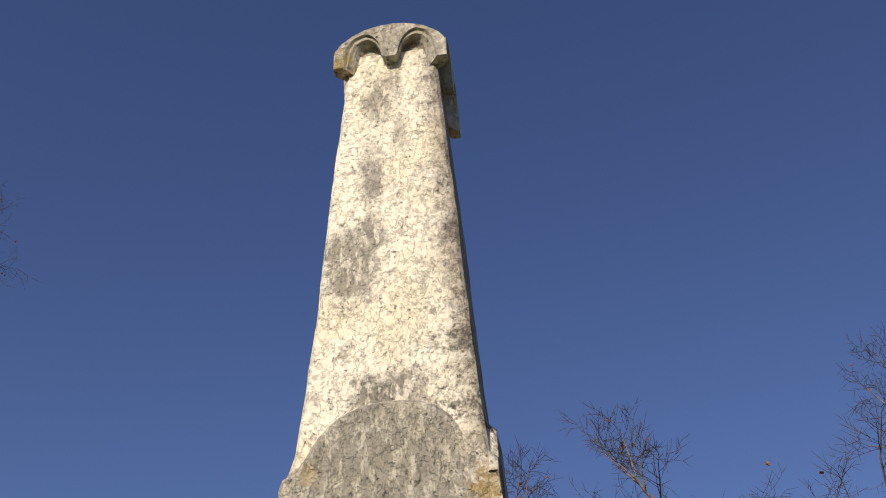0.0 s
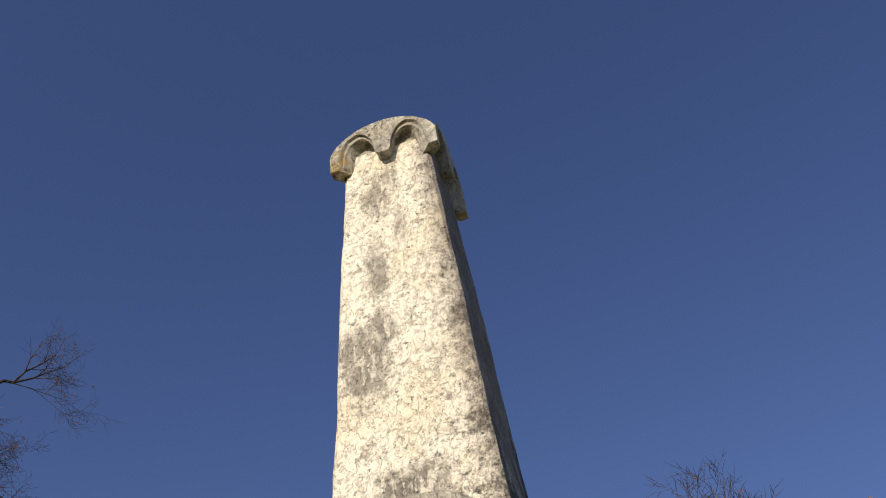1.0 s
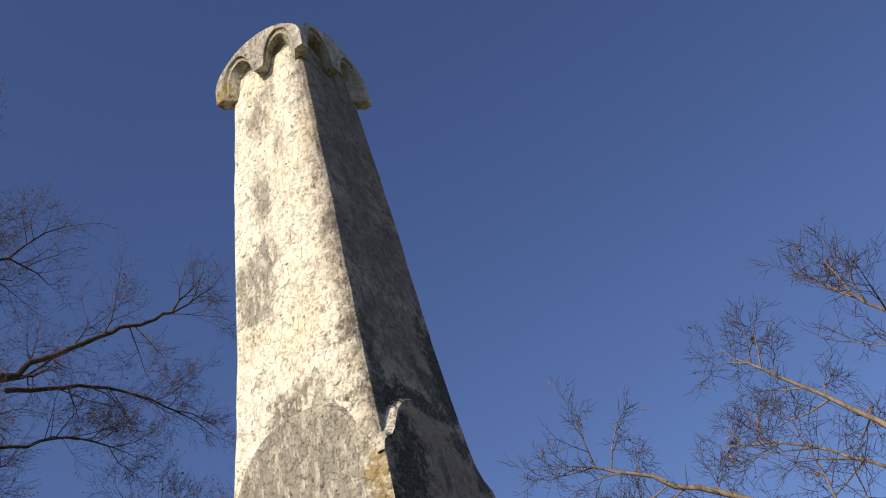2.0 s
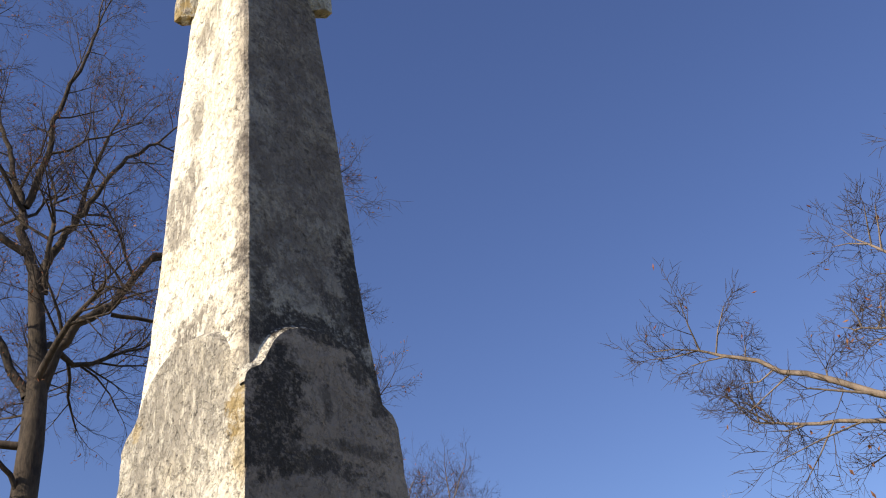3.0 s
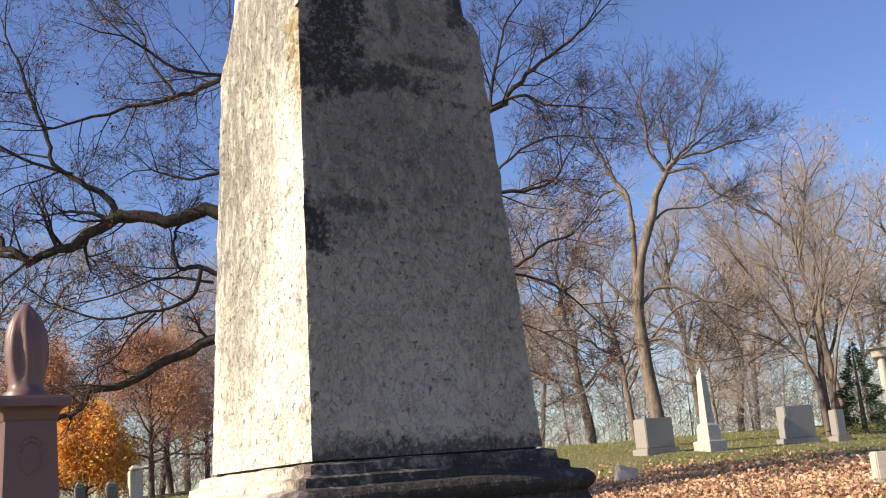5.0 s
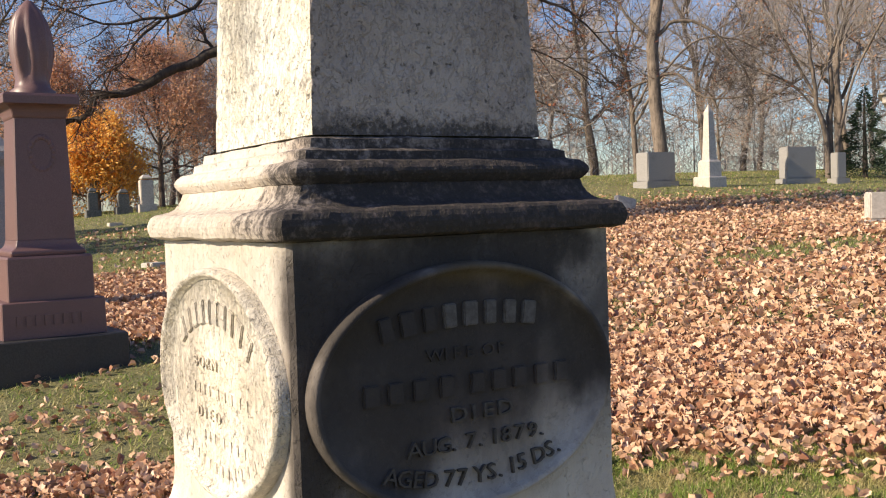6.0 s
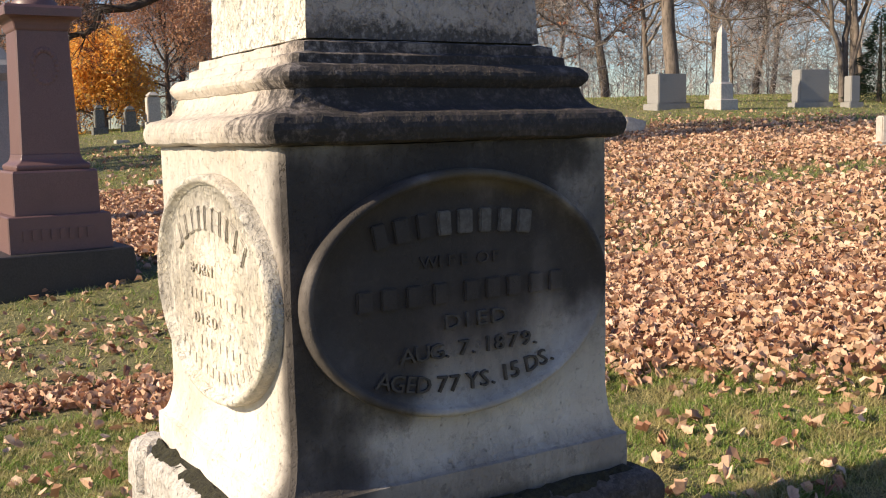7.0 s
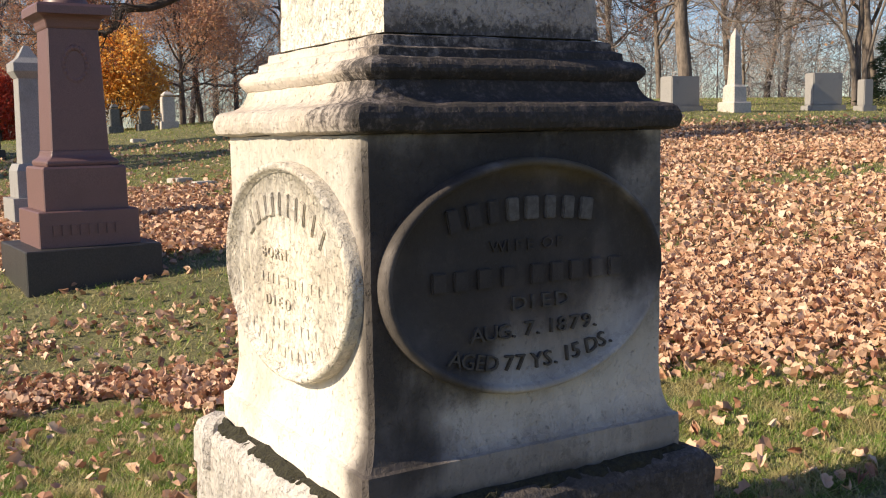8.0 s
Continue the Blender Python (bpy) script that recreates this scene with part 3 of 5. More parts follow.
def build_lettering():
    s, mat = SOUTH_OVAL, MEDALLION_SOUTH
    for i in range(8):
        x = -0.245 + 0.06 * i
        z, lean = on_arc(x, 0.985, 0.5, 0.18, False)
        bar(x, z, (0.036, 0.042, 0.034)[i % 3], 0.06, lean, s, SOUTH, PALE_LETTER if i > 2 else mat)
    line_letters("WIFE OF", -0.13, 0.105, 1.056, 0.042, s, SOUTH, mat, 1.2, 0.005)
    for x in (-0.30, -0.235, -0.165, -0.09, 0.0, 0.065, 0.13, 0.2, 0.265):
        bar(x + 0.01, 0.99, 0.042, 0.052, 0, s, SOUTH, mat)
    line_letters("DIED", -0.075, 0.118, 0.899, 0.054, s, SOUTH, DARK_LETTER, 1.35)
    line_letters("AUG. 7. 1879.", -0.2, 0.215, 0.828, 0.056, s, SOUTH, DARK_LETTER)
    arc_letters("AGED 77 YS. 15 DS.", -0.27, 0.27, 1.0, 0.5, 0.262, 0.06, s, SOUTH, DARK_LETTER)
    w, mat = WEST_OVAL, MEDALLION_WEST
    for i in range(10):
        x = -0.25 + 0.056 * i
        z, lean = on_arc(x, 0.985, 0.335, 0.2, False)
        bar(x, z - 0.012, (0.044, 0.036, 0.046)[i % 3], 0.066, lean, w, WEST, mat, 0.008)
    line_letters("BORN", -0.17, 0.03, 1.015, 0.046, w, WEST, mat, 1.25, 0.004)
    for z, xs in ((0.955, (-0.17, -0.13, -0.09, -0.05, 0.02, 0.07, 0.12, 0.18, 0.23)), (0.83, (-0.1, -0.06, -0.02, 0.05, 0.1, 0.15, 0.2))):
        for x in xs:
            bar(x, z, 0.022, 0.034, 0, w, WEST, mat, 0.004)
    line_letters("DIED", -0.15, 0.05, 0.876, 0.046, w, WEST, mat, 1.25, 0.004)
    for i in range(13):
        x = -0.26 + 0.048 * i
        z, lean = on_arc(x, 0.985, 0.42, 0.255, True)
        bar(x, z + 0.02, 0.022, 0.036, lean, w, WEST, mat, 0.004)


DARK_LETTER = plain_stone("soiled_marble_lettering", (0.085, 0.073, 0.062), (0.05, 0.043, 0.036), 60, 0.8)
# Paler letters: the light that catches them is put into the colour.
PALE_LETTER = plain_stone("highlight_marble_lettering", (0.125, 0.112, 0.1), (0.08, 0.07, 0.06), 60, 0.8)
build_lettering()

# ---- other monuments ----


def build_pink():
    ob = thing("granite_monument", "polished red granite monument topped by a draped urn", "grave monument", at=(0.53, 8.1, -0.08), turn=2)
    ob.scale = (0.85, 0.85, 1.07)
    part("base_slab", loft([(0.765, -0.6), (0.765, 0.0), (0.76, 0.35), (0.75, 0.36)], 10, 0.006, 11), DARK_GRANITE, ob, "rough grey granite slab")
    part("lower_block", loft([(0.57, 0.362), (0.565, 0.68), (0.55, 0.69)], 6, 0.001, 12), PINK, ob)
    part("upper_block", loft([(0.475, 0.692), (0.47, 1.07), (0.455, 1.09)], 6, 0.001, 12), PINK, ob)
    part("moulding", loft([(0.40, 1.092)] + curve_profile((0.405, 1.1), (0.385, 1.15), 0.015) + curve_profile((0.385, 1.15), (0.33, 1.225), -0.015) + [(0.325, 1.235)], 6, 0.001, 12), PINK, ob)
    part("shaft", loft([(0.325, 1.237), (0.285, 2.34)], 6, 0.001, 12), PINK, ob)
    part("capital", loft([(0.29, 2.342), (0.3, 2.36)] + curve_profile((0.3, 2.36), (0.4, 2.46), -0.03) + [(0.42, 2.465), (0.42, 2.535), (0.4, 2.56)], 6, 0.001, 12), PINK, ob, "moulded overhanging capital")
    for k in range(8):
        part("bar", slab(bmesh.new(), -0.42 + 0.1 * k, -0.35 + 0.1 * k, -0.582, -0.55, 0.47, 0.57, 0.006), PINK, ob)
    bm = bmesh.new()
    n, rings = 80, []
    for i in range(n):
        a = 2 * math.pi * i / n
        fat = 0.022 + 0.009 * abs(math.sin(a * 10))
        rings.append([bm.verts.new(((0.13 + fat * math.cos(b)) * math.cos(a), -0.292 - 0.6 * fat * math.sin(b), 2.02 + (0.15 + fat * math.cos(b)) * math.sin(a))) for b in [j * math.pi / 4 for j in range(8)]])
    for i in range(n):
        a, b = rings[i], rings[(i + 1) % n]
        for j in range(8):
            bm.faces.new((a[j], a[(j + 1) % 8], b[(j + 1) % 8], b[j]))
    bmesh.ops.recalc_face_normals(bm, faces=bm.faces)
    part("wreath", bm, PINK, ob, "carved wreath in low relief")
    bm = bmesh.new()
    n, rings = 40, []
    for r, z in ((0.25, 2.562), (0.25, 2.61), (0.2, 2.64), (0.185, 2.7), (0.2, 2.8), (0.215, 2.92), (0.22, 3.02), (0.21, 3.14), (0.185, 3.25), (0.14, 3.34), (0.085, 3.4), (0.04, 3.44), (0.01, 3.45)):
        ring = []
        for i in range(n):
            a = 2 * math.pi * i / n
            fold = 1 + (0.13 * math.sin(a * 8 + z * 3) + 0.08 * math.sin(a * 5 + 1 - z * 2)) * smooth(2.66, 2.9, z) * smooth(3.42, 3.2, z)
            ring.append(bm.verts.new((r * fold * math.cos(a), r * fold * math.sin(a), z)))
        rings.append(ring)
    for a, b in zip(rings, rings[1:]):
        for i in range(n):
            bm.faces.new((a[i], a[(i + 1) % n], b[(i + 1) % n], b[i]))
    bm.faces.new(rings[-1])
    part("draped_urn", bm, PINK, ob, "carved urn under a folded cloth", True)


build_pink()


def block_stone(x, y, w, d, h, mat, label, turn=0, base=0.14, top=0.02, category="headstone"):
    ob = thing("headstone", label, category, "distant headstones", (x, y, height(x, y)), turn)
    bm = slab(bmesh.new(), -w / 2 - 0.08, w / 2 + 0.08, -d / 2 - 0.06, d / 2 + 0.06, -0.3, base, 0.015)
    part("base", bm, mat, ob)
    bm = slab(bmesh.new(), -w / 2, w / 2, -d / 2, d / 2, base + 0.002, h, 0.02)
    for v in bm.verts:
        if v.co.z > h - 0.05:
            v.co.z += top * (1 - abs(v.co.x) / (w / 2)) * 2
    part("stone", bm, mat, ob)
    return ob


def build_stones():
    block_stone(18.05, 17.6, 0.95, 0.5, 0.92, GRANITE, "pale grey granite family headstone on a slab", -4)
    ob = block_stone(22.1, 16.2, 0.95, 0.4, 1.02, GRANITE, "mottled grey granite headstone dappled by shade", -14)
    block_stone(22.95, 15.5, 0.3, 0.3, 0.85, GRANITE, "narrow grey granite headstone beside a larger one", -14)
    ob = thing("white_obelisk", "slender white marble obelisk on a stepped base", "grave monument", at=(19.05, 16.6, height(19.05, 16.6)), turn=-3)
    part("plinth", loft([(0.31, -0.3), (0.31, 0.24), (0.29, 0.27)], 4), PALE, ob)
    part("pedestal", loft([(0.225, 0.272), (0.21, 0.66), (0.17, 0.72)], 4), PALE, ob)
    part("shaft", loft([(0.138, 0.722), (0.088, 2.0), (0.006, 2.2)], 4, corner=0.004), PALE, ob)
    ob = thing("grave_marker", "small white marble marker tilted among dead leaves", "headstone", at=(13.4, 13.8, height(13.4, 13.8)), turn=-20)
    part("stone", slab(bmesh.new(), -0.22, 0.22, -0.12, 0.12, -0.2, 0.32, 0.02), PALE, ob)
    ob.matrix_basis = ob.matrix_basis @ pose(0, 0, 0, 0, 14, 0)
    block_stone(13.6, 7.75, 0.45, 0.25, 0.5, PALE, "low pale marble headstone in the grass", -30, 0.05)
    for (x, y, w, h, mat, label) in ((5.92, 29.5, 0.29, 0.74, SOOTY, "dark weathered urn-shaped headstone"), (6.8, 29.3, 0.34, 0.62, SOOTY, "small brown headstone before an orange maple"), (7.47, 29.1, 0.4, 0.98, PALE, "pale tapering headstone on a dark base")):
        ob = block_stone(x, y, w, w * 0.7, h, mat, label, 0, 0.22, 0.03)
        part("crown", loft([(w * 0.36, h + 0.03), (w * 0.42, h + 0.07), (w * 0.2, h + 0.16)], 4, 0.004), mat, ob)
    ob = thing("grey_obelisk", "grey granite pillar monument with a cap, behind a red one", "grave monument", at=(0.72, 11.9, height(0.72, 11.9) - 0.05), turn=3)
    ob.scale = (0.62, 0.62, 0.9)
    part("plinth", loft([(0.55, -0.3), (0.55, 0.45)], 4), GRANITE, ob)
    part("pedestal", loft([(0.42, 0.452), (0.42, 0.85), (0.36, 0.95)], 4), GRANITE, ob)
    part("shaft", loft([(0.27, 0.952), (0.24, 2.2)], 4), GRANITE, ob)
    part("capital", loft([(0.25, 2.202), (0.34, 2.3), (0.34, 2.42), (0.2, 2.5), (0.05, 2.68)], 4), GRANITE, ob)
    block_stone(1.1, 22.6, 1.2, 0.5, 0.6, DARK_GRANITE, "low dark granite block headstone", 0, 0.2)
    for x, y, w, turn in ((3.9, 14.6, 0.4, 10), (4.5, 14.2, 0.42, -5), (3.7, 15.3, 0.36, 25), (5.2, 24.0, 0.34, 0)):
        ob = thing("flat_marker", "small flat white marble marker lying in leaves", "headstone", "flat markers", (x, y, height(x, y)), turn)
        part("slab", slab(bmesh.new(), -w / 2, w / 2, -0.15, 0.15, -0.1, 0.07, 0.015), PALE, ob)


build_stones()


def build_mausoleum(x, y, turn):
    ob = thing("mausoleum", "small pale stone mausoleum behind an evergreen", "mausoleum", at=(x, y, height(x, y)), turn=turn)
    part("plinth", slab(bmesh.new(), -1.6, 1.6, -1.7, 1.7, -0.5, 0.25, 0.03), PALE, ob)
    part("wall", slab(bmesh.new(), -1.4, 1.4, -1.2, 1.5, 0.252, 2.4, 0.02), PALE, ob)
    for cx in (-1.25, -0.5, 0.5, 1.25):
        bm = bmesh.new()
        bmesh.ops.create_cone(bm, cap_ends=True, segments=16, radius1=0.16, radius2=0.13, depth=2.15, matrix=Matrix.Translation((cx, -1.45, 1.326)))
        part("column", bm, PALE, ob)
    part("entablature", slab(bmesh.new(), -1.55, 1.55, -1.68, 1.62, 2.402, 2.7, 0.02), PALE, ob)
    bm = bmesh.new()
    a = [bm.verts.new(p) for p in ((-1.7, -1.8, 2.702), (1.7, -1.8, 2.702), (0, -1.8, 3.25))]
    b = [bm.verts.new(p) for p in ((-1.7, 1.75, 2.702), (1.7, 1.75, 2.702), (0, 1.75, 3.25))]
    bm.faces.new(a)
    bm.faces.new(b[::-1])
    for i in range(3):
        bm.faces.new((a[i], b[i], b[(i + 1) % 3], a[(i + 1) % 3]))
    bmesh.ops.recalc_face_normals(bm, faces=bm.faces)
    part("roof", bm, PALE, ob, "pale gabled stone roof")
    part("door", slab(bmesh.new(), -0.35, 0.35, -1.23, -1.19, 0.252, 1.9, 0.01), DARK_GRANITE, ob, "dark door")


build_mausoleum(32.5, 18.7, -58)

# ---- trees ----


def tube(verts, faces, pts, radii, sides):
    """Append a tapered tube along pts."""
    start = len(verts)
    up = Vector((0.31, 0.17, 0.94))
    n = len(pts)
    for i, p in enumerate(pts):
        d = (pts[min(i + 1, n - 1)] - pts[max(i - 1, 0)])
        a = d.cross(up)
        if a.length < 1e-6:
            a = Vector((1, 0, 0))
        a.normalize()
        b = d.cross(a).normalized()
        for k in range(sides):
            q = 2 * math.pi * k / sides
            verts.append(p + (a * math.cos(q) + b * math.sin(q)) * radii[i])
    for i in range(n - 1):
        for k in range(sides):
            a, b = start + i * sides + k, start + i * sides + (k + 1) % sides
            faces.append((a, b, b + sides, a + sides))


class Tree:
    """Grows a bare broadleaf tree: trunk and limbs, then twigs, then a few leaves that still hang."""

    def __init__(self, seed, crook=0.16, rise=0.05, levels=5, twiggy=1.0, spread=48, ratio=(0.5, 0.72)):
        self.rng, self.ratio = random.Random(seed), ratio
        self.crook, self.rise, self.levels, self.twiggy, self.spread = crook, rise, levels, twiggy, spread
        self.wood, self.twigs, self.tips = ([], []), ([], []), []

    def branch(self, p, d, length, r0, level, r1=None):
        rng = self.rng
        n = max(2, min(9, int(length / (0.5 if level < 3 else 0.22)) + 1)) if level < 4 else (3 if level < min(5, self.levels) else 1 if level > 4 else 2)
        step = length / n
        r1 = r0 * (0.4 if level else 0.55) if r1 is None else r1
        pts, radii, dirs = [p], [r0], [d]
        for i in range(n):
            w = self.crook * (0.4, 1.0, 0.8, 0.7, 0.6, 0.6, 0.6)[level]
            d = (d + Vector((rng.gauss(0, w), rng.gauss(0, w), rng.gauss(0, w) + self.rise))).normalized()
            p = p + d * step
            pts.append(p)
            radii.append(r0 + (r1 - r0) * (i + 1) / n)
            dirs.append(d)
        big = level < 3
        tube(*(self.wood if big else self.twigs), pts, radii, (9, 7, 5, 4, 3, 3, 3)[level])
        self.tips.append(p)
        if level >= self.levels:
            return
        count = {0: 7, 1: 7, 2: 6, 3: 6, 4: 4, 5: 3}[level]
        count = max(2, int(count * (self.twiggy if level > 1 else 1)))
        for c in range(count):
            k = (0.4 if level == 1 else 0.25) + (0.6 if level == 1 else 0.75) * (c + rng.random() * 0.8) / count if level else 0.38 + 0.62 * c / count
            k = min(k, 1.0)
            i = min(n - 1, int(k * n))
            f = k * n - i
            q = pts[i].lerp(pts[i + 1], f)
            r = radii[i] + (radii[i + 1] - radii[i]) * f
            self.fork(q, dirs[i + 1], length * (1.05 - 0.45 * k) * rng.uniform(*self.ratio), r * rng.uniform(0.5, 0.7), level + 1)
        for c in range(2 if level < 2 else 1):
            self.fork(pts[-1], dirs[-1], length * rng.uniform(0.45, 0.6), r1 * 0.9, level + 1, 0.45)

    def fork(self, q, d, length, r, level, tight=1.0):
        rng = self.rng
        side = d.cross(Vector((rng.gauss(0, 1), rng.gauss(0, 1), rng.gauss(0, 1)))).normalized()
        a = radians(rng.uniform(0.6, 1.2) * self.spread * tight)
        nd = (d * math.cos(a) + side * math.sin(a)).normalized()
        if level > 1:
            nd = (nd + Vector((0, 0, 1.6 * self.rise))).normalized()
        self.branch(q, nd, max(0.12, length), max(0.0034, r), level)

    def limb(self, p, heading, climb, length, r, level=1):
        a, e = radians(heading), radians(climb)
        self.branch(Vector(p), Vector((math.sin(a) * math.cos(e), math.cos(a) * math.cos(e), math.sin(e))), length, r, level)

    def bough(self, pts, r0, r1, length, count=7, start=0.2, level=2):
        """A crooked limb through pts that carries smaller branches all along it."""
        rng = self.rng
        fine = []
        for i in range(len(pts) - 1):
            a, b, c, d = pts[max(0, i - 1)], pts[i], pts[i + 1], pts[min(len(pts) - 1, i + 2)]
            for k in range(4):
                u = k / 4
                fine.append(0.5 * (2 * b + (c - a) * u + (2 * a - 5 * b + 4 * c - d) * u * u + (3 * b - a - 3 * c + d) * u ** 3))
        fine.append(pts[-1])
        n = len(fine) - 1
        fine = [q if i in (0, n) else q + Vector((rng.gauss(0, 1), rng.gauss(0, 1), rng.gauss(0, 1))) * 0.25 * r0 for i, q in enumerate(fine)]
        radii = [r0 + (r1 - r0) * (i / n) ** 0.8 for i in range(n + 1)]
        tube(*self.wood, fine, radii, 8 if r0 > 0.08 else 6)
        for c in range(count):
            k = start + (1 - start) * (c + rng.random() * 0.9) / count
            i = min(n - 1, int(k * n))
            d = (fine[i + 1] - fine[i]).normalized()
            self.fork(fine[i].lerp(fine[i + 1], k * n - i), d, length * (1.2 - 0.5 * k) * rng.uniform(0.55, 1.1), max(0.012, radii[i] * rng.uniform(0.3, 0.5)), level)
        d = (fine[-1] - fine[-2]).normalized()
        for _ in range(2):
            self.fork(fine[-1], d, length * rng.uniform(0.6, 0.8), r1 * 0.85, level, 0.4)

    def leaves(self, share, size, per=2, reach=0.25):
        verts, faces = [], []
        rng = self.rng
        for t in self.tips:
            if rng.random() > share:
                continue
            for _ in range(per):
                c = t + Vector((rng.gauss(0, reach), rng.gauss(0, reach), rng.gauss(-0.03, reach)))
                u = Vector((rng.gauss(0, 1), rng.gauss(0, 1), rng.gauss(0, 1))).normalized() * size * rng.uniform(0.6, 1.2)
                v = u.orthogonal().normalized() * u.length * 0.6
                s = len(verts)
                verts += [c - u, c + v * 0.9 + u * 0.1, c + u, c - v - u * 0.1, c + u.cross(v).normalized() * size * 0.3]
                faces += [(s, s + 1, s + 4), (s + 1, s + 2, s + 4), (s + 2, s + 3, s + 4), (s + 3, s, s + 4)]
        return verts, faces

    def build(self, label, x, y, bark=BARK, twig=TWIG, leaf=OAK_LEAF, share=0.0, size=0.05, per=2, reach=0.25, category="tree", group="bare trees", sink=0.15):
        ob = thing("tree", label, category, group, (x, y, height(x, y) - sink))
        for name, (verts, faces), mat, note in (("trunk", self.wood, bark, ""), ("crown", self.twigs, twig, "fine bare twigs"), ("foliage", self.leaves(share, size, per, reach) if share else ([], []), leaf, "withered hanging leaves")):
            if verts:
                me = bpy.data.meshes.new(name)
                me.from_pydata(verts, [], faces)
                linked(name, me, mat, ob, note, smooth=name != "foliage")
        return ob


def facing(ux, uy):
    """Turns (across, up, deep) of a tree into its own x, y, z, with ux, uy the way across."""
    return lambda u, z, w=0.0: Vector((u * ux - w * uy, u * uy + w * ux, z))


